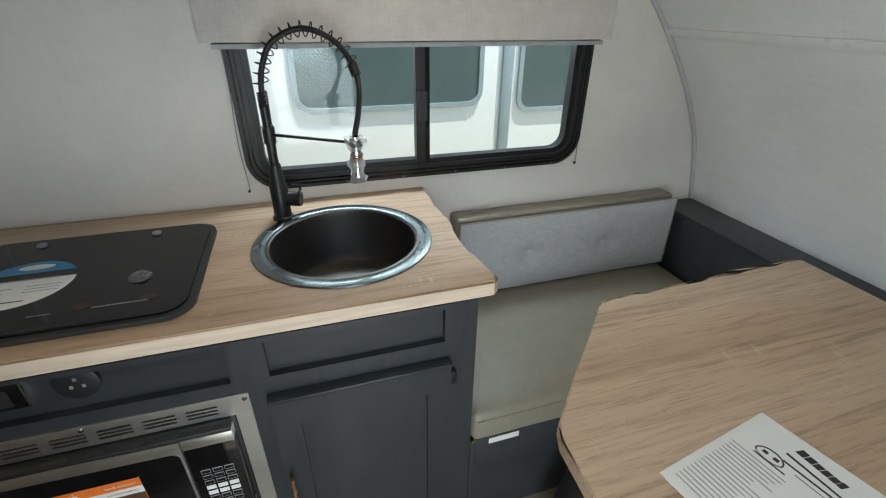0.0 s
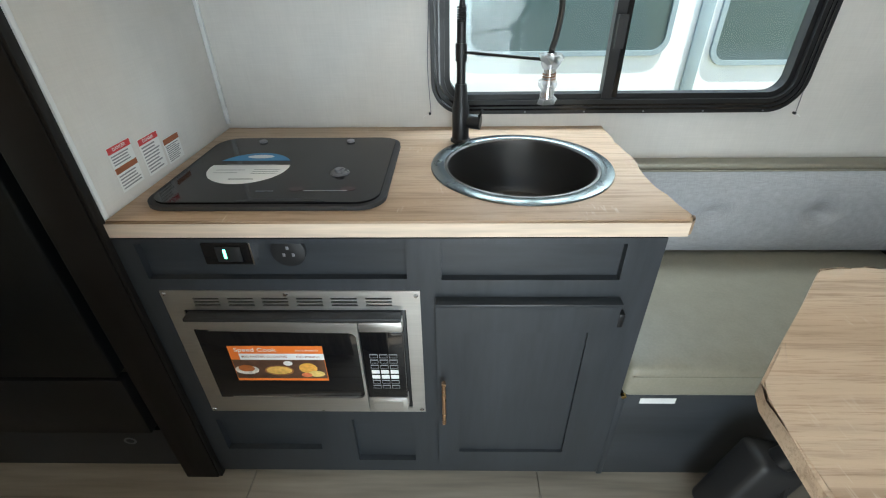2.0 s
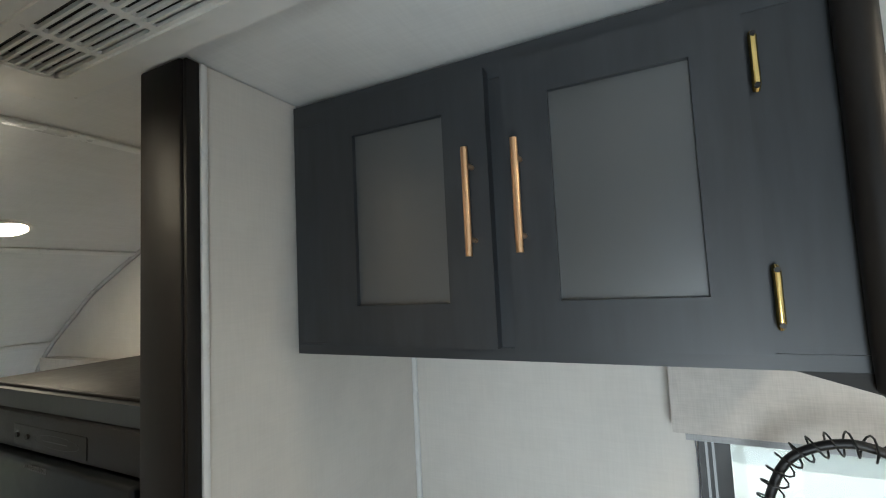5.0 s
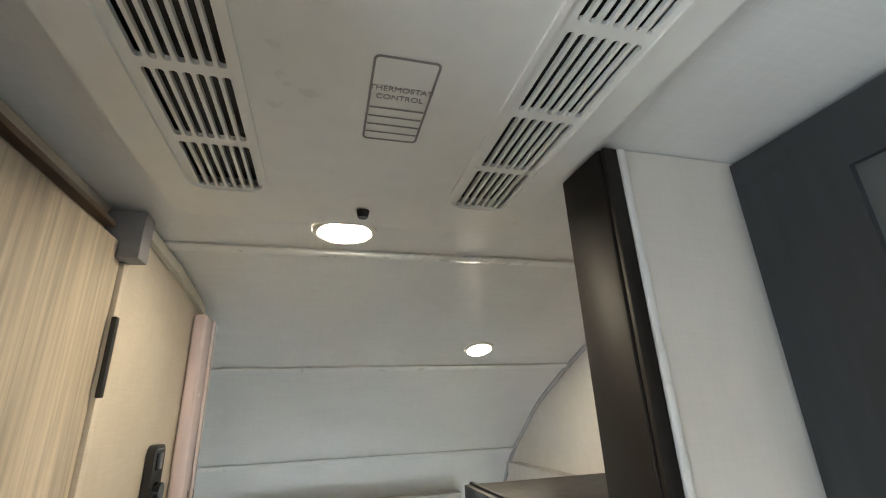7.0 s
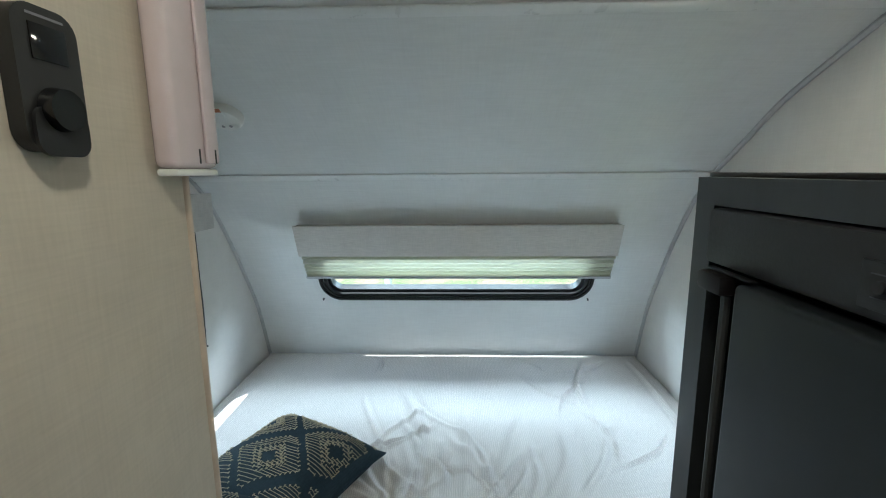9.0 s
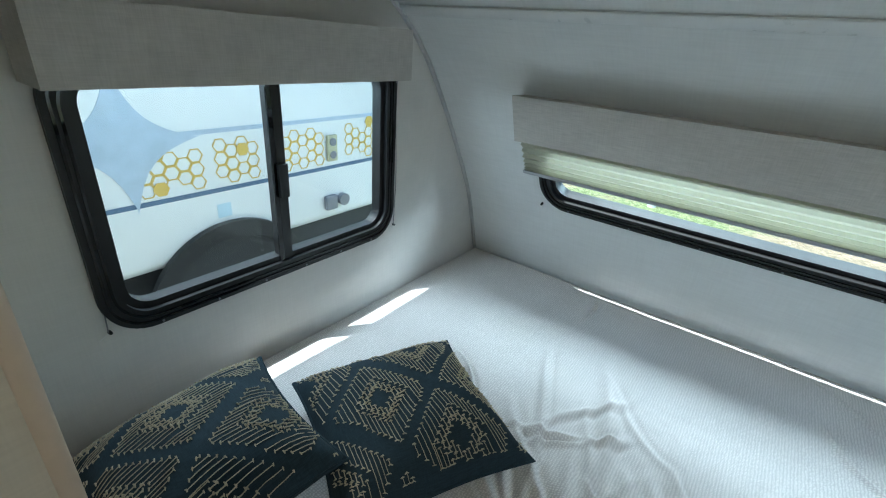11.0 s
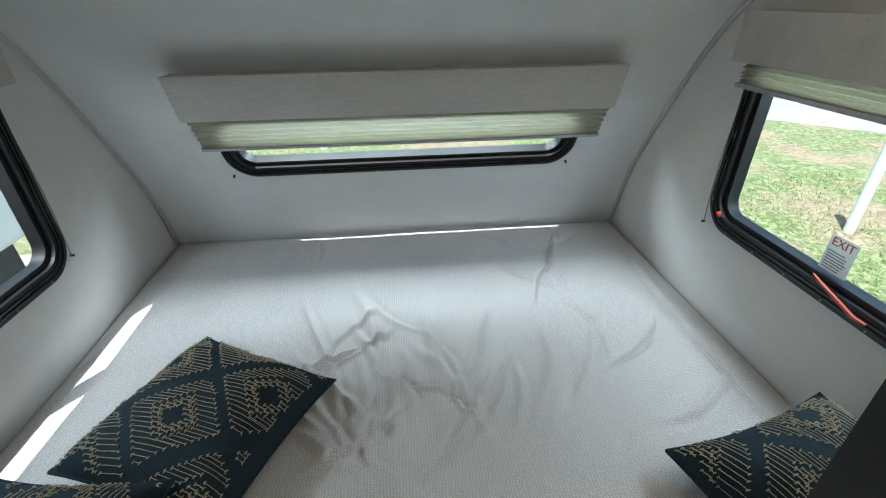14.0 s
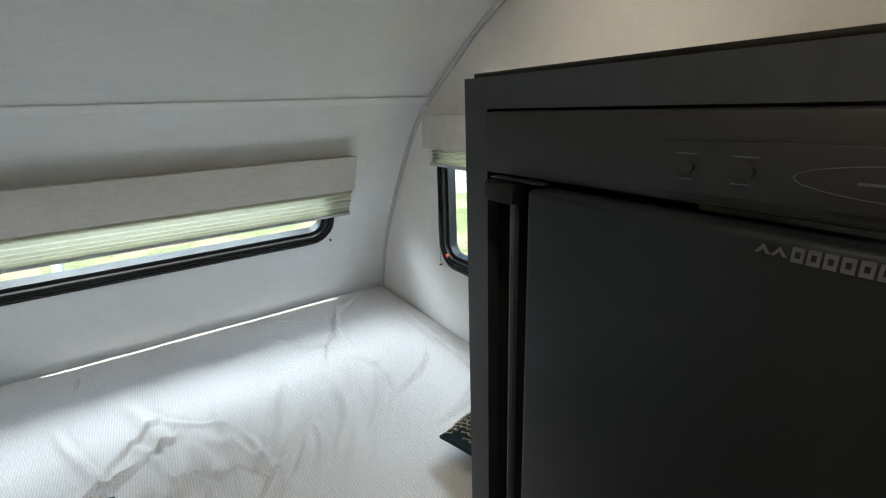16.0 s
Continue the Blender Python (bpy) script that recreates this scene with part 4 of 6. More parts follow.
# warning stickers on the nook wall
for i, (y, c1, lines) in enumerate(((0.517, RED, True), (0.619, RED, False), (0.708, BROWNPR, False))):
    w = 0.074 - 0.006 * (i == 2)
    s = thing("warning_sticker", "white warning label with a red band" if i < 2 else "white warning label with a brown band", "sticker", "warning labels")
    z1, z0 = (1.010, 0.994, 0.964)[i], (0.908, 0.904, 0.899)[i]
    inplane = lambda u, v, d: (0.0008 + d, u, v)
    part("paper", plate([(y - 0.005, z0), (y + w, z0), (y + w, z1), (y - 0.005, z1)], [], inplane, 0.0006), PAPER, s, smooth=False)
    part("band", plate([(y - 0.004, z1 - 0.015), (y + w - 0.001, z1 - 0.015), (y + w - 0.001, z1 - 0.001), (y - 0.004, z1 - 0.001)], [], lambda u, v, d: (0.0015 + d, u, v), 0.0003), c1, s, "coloured warning band", smooth=False)
    if i < 2:
        lettering("DANGER", pose(0.0019, y + 0.034, z1 - 0.008, 90, 0, 90), 0.011, PAPER, s, "danger_lettering", depth=0.0002)
    if lines:
        part("middle_band", plate([(y - 0.004, 0.950), (y + w - 0.001, 0.950), (y + w - 0.001, 0.963), (y - 0.004, 0.963)], [], lambda u, v, d: (0.0015 + d, u, v), 0.0003), BROWNPR, s, smooth=False)
        part("print", bars(bars(bmesh.new(), y, y + w - 0.006, 0.912, 0.947, 5, lambda u, v, d: (0.0015 + d, u, v), 0.0002), y, y + w - 0.006, 0.967, 0.992, 4, lambda u, v, d: (0.0015 + d, u, v), 0.0002), GREYINK, s, smooth=False)
    else:
        part("print", bars(bmesh.new(), y, y + w - 0.006, z0 + 0.004, z1 - 0.018, 9, lambda u, v, d: (0.0015 + d, u, v), 0.0002), GREYINK, s, smooth=False)

# microwave in its steel trim
mw = thing("microwave", "built-in stainless microwave with a bright food sticker", "microwave")
MY = FY - 0.004
vents = []
for g in range(6):
    for r in range(3):
        u = 0.134 + g * 0.081
        z = 0.684 - r * 0.0098
        vents.append(rounded(u, u + 0.062, z - 0.0024, z + 0.0024, 0.0022, 3))
part("trim_plate", plate([(0.063, 0.276), (0.667, 0.276), (0.667, 0.706), (0.063, 0.706)], vents + [[(0.102, 0.295), (0.632, 0.295), (0.632, 0.650), (0.102, 0.650)]], lambda u, v, d: (u, MY + d, v), 0.0035), STEEL, mw, "brushed steel trim plate", smooth=False)
# black sheet behind the slots: the trim's shaded inside, put into colour
part("vent_shade_sheet", box(0.105, 0.65, MY + 0.006, MY + 0.010, 0.653, 0.693, 0), BLACK, mw)
for u, v in ((0.071, 0.698), (0.657, 0.692), (0.657, 0.285), (0.071, 0.285), (0.355, 0.697), (0.38, 0.284)):
    part("screw", tube([(u, MY - 0.0003, v), (u, MY - 0.003, v)], [0.006, 0.004], 12), CHROME, mw)
part("cavity", box(0.104, 0.630, MY + 0.0005, MY + 0.25, 0.298, 0.648, 0.002), PLASTIC, mw)
dr = part("door", plate([(0.110, 0.318), (0.519, 0.318), (0.519, 0.636), (0.110, 0.636)], [rounded(0.130, 0.513, 0.372, 0.606, 0.018, 5)], lambda u, v, d: (u, MY - 0.034 + d + 0.010 * ((u - 0.39) / 0.26) ** 2, v), 0.033), STEEL, mw, "steel door frame", smooth=False)
part("door_top", box(0.112, 0.622, MY - 0.030, MY - 0.0005, 0.6370, 0.6475, 0.003), PLASTIC, mw, "black plastic top edge")
for g in range(7):
    part("top_slot", box(0.150 + g * 0.066, 0.190 + g * 0.066, MY - 0.026, MY - 0.018, 0.6478, 0.6485, 0), RUBBER, mw)
part("door_glass", box(0.126, 0.517, MY - 0.0255, MY - 0.002, 0.368, 0.610, 0.001), GLOSSBLACK, dr, "black glass")
cp = part("control_panel", box(0.5205, 0.624, MY - 0.028, MY - 0.0005, 0.372, 0.605, 0.002), GLOSSBLACK, mw, "black control panel")
part("panel_top", box(0.5205, 0.624, MY - 0.030, MY - 0.0005, 0.6055, 0.636, 0.003), STEEL, mw)
part("panel_bottom", box(0.5205, 0.624, MY - 0.030, MY - 0.0005, 0.318, 0.3715, 0.003), STEEL, mw)
part("open_button", plate(rounded(0.533, 0.611, 0.330, 0.360, 0.006, 4), [], lambda u, v, d: (u, MY - 0.033 + d, v), 0.003), STEEL, mw, "steel door button")
for r in range(7):
    for c in range(3):
        u, z = 0.538 + c * 0.024, 0.520 - r * 0.0185
        m_ = PAPER if r in (3, 4) else GREYINK
        part("key", plate([(u, z), (u + 0.020, z), (u + 0.020, z + 0.013), (u, z + 0.013)], [] if r in (3, 4) else [[(u + 0.001, z + 0.001), (u + 0.019, z + 0.001), (u + 0.019, z + 0.010), (u + 0.001, z + 0.010)]], lambda a, b, d: (a, MY - 0.0285 - d, b), 0.0004), m_, cp, smooth=False)
# promotional sticker
SYM = MY - 0.0262
fl = lambda u, v, d: (u, SYM - d, v)
stp = part("food_sticker", plate([(0.195, 0.365), (0.395, 0.365), (0.395, 0.488), (0.195, 0.488)], [], fl, 0.0004), ORANGE, dr, "orange promotional food sticker", smooth=False)
stp.location, stp.scale = (-0.038, 0, 0.070), (1.17, 1, 1)
fl2 = lambda u, v, d: (u, SYM - 0.0005 - d, v)
part("white_band", plate([(0.215, 0.441), (0.395, 0.441), (0.395, 0.462), (0.215, 0.462)], [], fl2, 0.0002), PAPER, stp, smooth=False)
part("photo_ground", plate([(0.196, 0.374), (0.394, 0.374), (0.394, 0.441), (0.196, 0.441)], [], fl2, 0.0002), plain("photo_table", (0.10, 0.05, 0.03), 0.4, vary=0.6, scale=60), stp, smooth=False)
lettering("Speed Cook", pose(0.252, SYM - 0.001, 0.475, 90, 0, 0), 0.018, PAPER, stp, "title_lettering", depth=0.0002)
lettering("60% FASTER COOKING", pose(0.268, SYM - 0.001, 0.452, 90, 0, 0), 0.0095, BROWNPR, stp, "slogan_lettering", depth=0.0002)
lettering("SAVE ENERGY", pose(0.362, SYM - 0.001, 0.473, 90, 0, 0), 0.008, PAPER, stp, "claim_lettering", depth=0.0002)
lettering("HIGH EFFICIENCY", pose(0.362, SYM - 0.001, 0.451, 90, 0, 0), 0.0065, BROWNPR, stp, "claim_lettering", depth=0.0002)
for i, (u, v, a, b, col) in enumerate(((0.222, 0.405, 0.026, 0.016, (0.75, 0.70, 0.62)), (0.222, 0.411, 0.018, 0.012, (0.45, 0.13, 0.03)), (0.292, 0.403, 0.032, 0.018, (0.30, 0.12, 0.04)), (0.292, 0.404, 0.028, 0.014, (0.72, 0.42, 0.10)), (0.356, 0.412, 0.020, 0.018, (0.78, 0.38, 0.07)), (0.372, 0.392, 0.018, 0.011, (0.80, 0.55, 0.18)), (0.350, 0.388, 0.012, 0.008, (0.75, 0.20, 0.08)), (0.315, 0.43, 0.010, 0.008, (0.75, 0.72, 0.68)))):
    part("food", plate([(u + a * math.cos(t), v + b * math.sin(t)) for t in (2 * math.pi * k / 18 for k in range(18))], [], lambda p, q, d: (p, SYM - 0.0008 - 0.0002 * i - d, q), 0.0002), plain("food_print", col, 0.4, vary=0.35, scale=150), stp, smooth=False)

# ---- upper cabinet ----
up = thing("wall_cabinet", "charcoal wall cabinet with two frosted-glass doors", "cabinet")
UY, UZ0, UZ1 = 0.620, 1.557, 2.035
part("carcass", box(0.012, 0.838, UY + 0.019, YN - 0.002, UZ0 + 0.008, UZ1 - 0.002, 0.002), DARK, up)
part("bottom_rail", frontboard(0.010, 0.845, UZ0, UZ0 + 0.019, y=UY, th=0.018), DARKH, up, smooth=False)
part("top_rail", frontboard(0.010, 0.845, 1.992, UZ1, y=UY, th=0.018), DARKH, up, smooth=False)
for a, b in ((0.010, 0.115), (0.408, 0.452), (0.742, 0.845)):
    part("stile", frontboard(a, b, UZ0 + 0.0195, 1.9915, y=UY, th=0.018), DARK, up, smooth=False)
part("end_post", tube([(0.853, UY - 0.012, z) for z in (1.532, 1.540, 1.6, 1.8, 2.018)], [0.010, 0.018, 0.020, 0.020, 0.020], 16), ESPRESSO, up, "rounded black corner post")
part("end_panel", box(0.8455, 0.869, UY + 0.001, YN - 0.003, 1.557, 2.022, 0.006), ESPRESSO, up)
part("end_corbel", plate([(0.869, 1.5315), (0.850, 1.5315), (0.770, 1.5565), (0.869, 1.5565)], [], lambda u, v, d: (u, UY + 0.0005 + d, v), 0.16), ESPRESSO, up, smooth=False)
for u0, u1, g0, g1, hx in ((0.105, 0.417, 0.166, 0.343, 0.391), (0.443, 0.748, 0.512, 0.690, 0.467)):
    d0 = 1.577
    dd = part("cabinet_door", frontboard(u0, u1, d0, 2.004, [(g0, g1, 1.645, 1.945)], y=UY - 0.020, th=0.0195), DARK, up, smooth=False)
    part("pane", frontboard(g0 - 0.006, g1 + 0.006, 1.640, 1.950, y=UY - 0.011, th=0.004), FROST, dd, "frosted glass pane", smooth=False)
    hz0, hz1 = 1.714, 1.876
    bar_handle(hx, hz0, hz1, UY - 0.020, dd)
for z in (1.890, 1.606):
    hg = part("hinge", tube([(0.759, UY - 0.004, z), (0.759, UY - 0.009, z + 0.006), (0.759, UY - 0.010, z + 0.036), (0.759, UY - 0.009, z + 0.066), (0.759, UY - 0.004, z + 0.072)], [0.004, 0.0052, 0.0045, 0.0052, 0.004], 10), GOLD, up, "polished gold hinge")
    for q in (z + 0.004, z + 0.068):
        part("screw", tube([(0.759, UY - 0.010, q), (0.759, UY - 0.0155, q)], 0.0032, 8), BLACK, hg)
ul = thing("under_cabinet_light", "small white round light under the wall cabinet", "light")
part("dome", lathe([(0.05, 0.0), (0.046, -0.008), (0.03, -0.013), (0.0, -0.014)], (0.44, 0.80, UZ0 + 0.0075), 28), WHITEPL, ul)

# ---- dinette ----
bench = thing("dinette_bench", "charcoal bench base with a sage vinyl seat", "bench")
part("front_panel", box(1.2185, 2.295, 0.425, 0.443, FL, 0.334, 0.002), DARKH, bench)
part("end_panel", box(1.2005, 1.218, 0.445, YN - 0.003, FL, 0.334, 0.002), DARK, bench)
part("seat_board", box(1.2185, 2.295, 0.425, YN - 0.003, 0.3345, 0.344, 0.001), DARK, bench)
part("tag", box(1.262, 1.36, 0.4235, 0.4248, 0.300, 0.321, 0), PAPER, bench, "white paper tag")
part("leg_edge", box(1.2, 1.2183, 0.419, 0.4445, FL, 0.336, 0.003), DARK, bench)
part("brass_foot", tube([(1.207, 0.420, 0.344), (1.207, 0.410, 0.342)], 0.007, 8), GOLD, bench)


def cushion(x0, x1, y0, y1, z0, z1, soft, bulge, cuts=10):
    """A stuffed cushion: a rounded box swelling towards its middle."""
    b = box(x0, x1, y0, y1, z0, z1, soft, 4)
    bmesh.ops.subdivide_edges(b, edges=[e for e in b.edges if e.calc_length() > 0.12], cuts=cuts, use_grid_fill=True)
    for v in b.verts:
        u, w = (v.co.x - x0) / (x1 - x0), (v.co.y - y0) / (y1 - y0)
        h = (v.co.z - z0) / (z1 - z0)
        s = max(0, math.sin(math.pi * min(1, max(0, u)))) ** 0.5 * max(0, math.sin(math.pi * min(1, max(0, w)))) ** 0.5
        if h > 0.6:
            v.co.z += bulge * s + 0.002 * noise.noise(v.co * 9)
    return b


seat = thing("seat_cushion", "sage vinyl seat cushion on the bench", "cushion")
part("cushion", cushion(1.2, 2.29, 0.405, YN - 0.008, 0.3445, 0.455, 0.022, 0.012), SAGE, seat)
part("piping", tube([(1.212, 0.4045, 0.428), (1.7, 0.4035, 0.429), (2.28, 0.4045, 0.428)], 0.0028, 6), SAGE, seat)
back = thing("back_cushion", "tufted grey back cushion with sage vinyl edges", "cushion")
lean = Matrix.Translation((0, 0.952, 0.50)) @ Matrix.Rotation(radians(-1.5), 4, "X") @ Matrix.Translation((0, -0.952, -0.50))
b = box(1.335, 2.285, 0.965, 1.052, 0.47, 0.778, 0.014, 3)
bmesh.ops.transform(b, matrix=lean, verts=b.verts)
part("vinyl_body", b, SAGE, back)
bm = bmesh.new()
N, M = 64, 24
rows = []
for j in range(M + 1):
    row = []
    for i in range(N + 1):
        x, z = 1.339 + 0.942 * i / N, 0.472 + 0.298 * j / M
        e = min(i, N - i) / N * 6, min(j, M - j) / M * 3
        puff = 0.020 * (1 - math.exp(-3 * min(e[0], 1.5))) * (1 - math.exp(-3 * min(e[1], 1.5)))
        for tx in (1.62, 1.965):
            d2 = ((x - tx) / 0.04) ** 2 + ((z - 0.618) / 0.035) ** 2
            puff -= 0.030 * math.exp(-d2) + 0.007 * math.exp(-abs((z - 0.618) / 0.006)) * math.exp(-((x - tx) / 0.10) ** 2)
        p = lean @ Vector((x, 0.942 - puff, z))
        row.append(bm.verts.new(p))
    rows.append(row)
for a, c in zip(rows, rows[1:]):
    for i in range(N):
        bm.faces.new((a[i], a[i + 1], c[i + 1], c[i]))
part("tufted_front", bm, GREYCLOTH, back, "tufted grey cloth front")
for tx in (1.62, 1.965):
    part("tuft", tube([lean @ Vector((tx, 0.937, 0.618)), lean @ Vector((tx, 0.934, 0.618))], 0.0025, 8), GREYCLOTH, back)
pip = [lean @ Vector(p) for p in ((1.341, 0.940, 0.476), (1.341, 0.940, 0.770), (2.279, 0.940, 0.770), (2.279, 0.940, 0.476))]
part("piping", tube(pip, 0.003, 6), SAGE, back)

led = thing("wall_ledge", "charcoal ledge box along the curved end wall", "ledge")
part("front", box(2.30, 2.318, -0.6, YN - 0.003, FL, 0.690, 0.003), DARK, led)
part("top", box(2.295, 2.470, -0.6, YN - 0.003, 0.6905, 0.708, 0.004), DARK, led)

tb = thing("dinette_table", "oak laminate dinette table with a wavy edge", "table")
TT = 0.765
ed = [(1.325, 0.192), (1.240, 0.105), (1.226, 0.07), (1.222, 0.0), (1.217, -0.07), (1.225, -0.36), (1.24, -0.40), (1.275, -0.42), (2.285, -0.42), (2.288, 0.435)]
for i in range(1, 22):
    t = i / 22
    ed.append((2.288 + (1.56 - 2.288) * t, 0.437 - 0.018 * t + 0.005 * math.sin(i * 1.35) + 0.003 * math.sin(i * 3.1)))
ed += [(1.552, 0.421), (1.530, 0.398), (1.45, 0.315)]
bm = plate(ed, [], lambda u, v, d: (u, v, TT - d), 0.032)
bmesh.ops.bevel(bm, geom=[e for e in bm.edges if len(e.link_faces) == 2 and abs(e.link_faces[0].normal.dot(e.link_faces[1].normal)) < 0.5 and all(v.co.z > TT - 0.001 for v in e.verts)], offset=0.004, segments=2, affect="EDGES")
part("tabletop", bm, OAKX, tb)
part("pedestal_box", box(1.42, 1.56, 0.23, 0.33, 0.02, 0.30, 0.02, 3, turn=Matrix.Translation((1.49, 0.28, 0)) @ Matrix.Rotation(radians(14), 4, "Y") @ Matrix.Translation((-1.49, -0.28, 0))), PLASTIC, tb, "black plastic leg housing")
part("leg", tube([(1.55, 0.27, 0.27), (1.64, 0.22, 0.5), (1.70, 0.2, 0.731)], 0.03, 14), BLACK, tb)
part("foot", tube([(1.36, 0.16, 0.018), (1.5, 0.27, 0.022), (1.75, 0.36, 0.018)], 0.016, 10), BLACK, tb)
part("strap", tube([(1.60, 0.30, 0.40), (1.57, 0.20, 0.12), (1.45, 0.13, 0.012), (1.30, 0.16, 0.012)], 0.008, 6), BLACK, tb)

# flyer stack on the table
fl_ = thing("paper_flyers", "stack of white printed flyers lying on the table", "paper")
pm = Matrix.Translation((1.505, -0.118, TT)) @ Matrix.Rotation(radians(-80.5), 4, "Z")
for i in range(4):
    m2 = pm @ Matrix.Translation((0.004 * i, 0.003 * (i % 2), 0.0006 + 0.0011 * i)) @ Matrix.Rotation(radians(0.8 * i), 4, "Z")
    part("sheet", box(-0.108, 0.108, -0.14, 0.14, 0, 0.0009, 0, turn=m2), PAPER, fl_, smooth=False)


def on_page(u, v, d):
    return pm @ Vector((u + 0.012, v, 0.0050 + d))


for k in range(17):
    v = 0.025 - k * 0.0092
    part("print_line", bars(bmesh.new(), -0.105, -0.01, v, v + 0.0045, 1, on_page, 0.0002), GREYINK, fl_, smooth=False)
part("print_line", bars(bmesh.new(), -0.04, 0.075, 0.062, 0.071, 1, on_page, 0.0002, 0), INK, fl_, smooth=False)
part("print_line", bars(bmesh.new(), -0.015, 0.05, 0.052, 0.058, 1, on_page, 0.0002, 0), GREYINK, fl_, smooth=False)
for c, w, h in ((-0.055, 0.020, 0.026), (-0.033, 0.020, 0.024), (-0.012, 0.018, 0.022), (0.008, 0.018, 0.022), (0.028, 0.018, 0.022), (0.046, 0.014, 0.026)):
    c, w, h = c * 0.62, w * 0.62, h * 0.62
    part("heading_mark", plate([(c - w / 2, 0.100 - 0.1 * c), (c + w / 2, 0.0985 - 0.1 * c), (c + w / 2 + 0.005, 0.0985 + h - 0.1 * c), (c - w / 2 + 0.005, 0.100 + h - 0.1 * c)], [], on_page, 0.0002), INK, fl_, "black heading logo shape", smooth=False)
bm = bmesh.new()
plate([(-0.045, 0.084), (0.05, 0.076), (0.05, 0.080), (-0.045, 0.089)], [], on_page, 0.0002, bm)
part("underline", bm, INK, fl_, smooth=False)
for cx, cy, s in ((-0.055, 0.052, 0.65), (0.045, 0.000, 0.75)):
    bm = bmesh.new()
    o = [(cx + s * 0.036 * math.cos(a), cy + s * 0.022 * math.sin(a) * (1.3 if math.sin(a) > 0 else 0.8)) for a in (2 * math.pi * k / 24 for k in range(24))]
    i_ = [(cx + s * 0.032 * math.cos(a), cy + s * 0.018 * math.sin(a) * (1.3 if math.sin(a) > 0 else 0.8)) for a in (2 * math.pi * k / 24 for k in range(24))]
    plate(o, [i_], on_page, 0.0002, bm)
    for q in (-0.02, 0.008):
        plate([(cx + s * q, cy), (cx + s * (q + 0.014), cy), (cx + s * (q + 0.014), cy + s * 0.012), (cx + s * q, cy + s * 0.012)], [], on_page, 0.0002, bm)
    plate([(cx - 0.03 * s, cy - 0.021 * s), (cx + 0.05 * s, cy - 0.021 * s), (cx + 0.05 * s, cy - 0.016 * s), (cx - 0.03 * s, cy - 0.016 * s)], [], on_page, 0.0002, bm)
    part("drawing", bm, INK, fl_, "printed outline drawing of a camper", smooth=False)

# ---- ceiling: air conditioner and lights ----
ac = thing("air_conditioner", "white ceiling air conditioner with slotted vents", "air conditioner")
ZC = 2.012
hl, hr = [], []
for s in range(4):
    x0 = -0.150 + s * 0.125
    for k in range(7):
        for lst, y0 in ((hl, -0.160), (hr, 0.218)):
            y = y0 + 0.0055 + k * 0.0118
            lst.append(rounded(x0, x0 + 0.112, y, y + 0.0078, 0.003, 2))
part("cover", plate(rounded(-0.262, 0.56, -0.215, 0.355, 0.05, 8), hl + hr, lambda u, v, d: (u, v, ZC + d), 0.006), WHITEPL, ac, smooth=False)
bm = bmesh.new()
o1, o2 = rounded(-0.262, 0.56, -0.215, 0.355, 0.05, 8), rounded(-0.285, 0.58, -0.235, 0.375, 0.06, 8)
va, vb = [bm.verts.new((u, v, ZC + 0.006)) for u, v in o1], [bm.verts.new((u, v, 2.052)) for u, v in o2]
for i in range(len(va)):
    bm.faces.new((va[i], va[(i + 1) % len(va)], vb[(i + 1) % len(va)], vb[i]))
part("skirt", bm, WHITEPL, ac)
# black sheets above the slots stand in for the shade inside the unit
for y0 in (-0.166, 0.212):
    part("vent_shade_sheet", box(-0.155, 0.35, y0, y0 + 0.095, ZC + 0.018, ZC + 0.022, 0), BLACK, ac, "black sheet standing for the shade inside the vent")
    part("vent_frame", plate(rounded(-0.162, 0.358, y0 - 0.008, y0 + 0.103, 0.03, 6), [rounded(-0.154, 0.350, y0 - 0.001, y0 + 0.096, 0.026, 6)], lambda u, v, d: (u, v, ZC - d), 0.004), WHITEPL, ac)
part("sensor", tube([(-0.20, 0.078, ZC), (-0.20, 0.078, ZC - 0.012)], [0.011, 0.008], 10), BLACK, ac, "small dark sensor")
flat_up = lambda u, v, d: (u, v, ZC - 0.0003 - d)
bm = plate(rounded(0.012, 0.15, 0.058, 0.124, 0.006, 3), [rounded(0.0145, 0.1475, 0.0605, 0.1215, 0.004, 3)], flat_up, 0.0006)
for i in range(4):
    plate([(0.027 + 0.015 * i, 0.061), (0.029 + 0.015 * i, 0.061), (0.029 + 0.015 * i, 0.121), (0.027 + 0.015 * i, 0.121)], [], flat_up, 0.0006, bm)
part("label_frame", bm, GREYINK, ac, smooth=False)
lettering("THERMOSTAT", pose(0.105, 0.091, ZC - 0.0008, 180, 0, 90), 0.0105, GREYINK, ac, "label_lettering", depth=0.0002)
lettering("CONTROL", pose(0.092, 0.091, ZC - 0.0008, 180, 0, 90), 0.0105, GREYINK, ac, "label_lettering", depth=0.0002)


def ceiling_z(x):
    for (x0, z0), (x1, z1) in zip(FINE, FINE[1:]):
        if x0 <= x <= x1 and x1 > x0 and z0 > 0.6:
            t = (x - x0) / (x1 - x0)
            return z0 + (z1 - z0) * t, math.atan2(z1 - z0, x1 - x0)
    return 2.05, 0.0


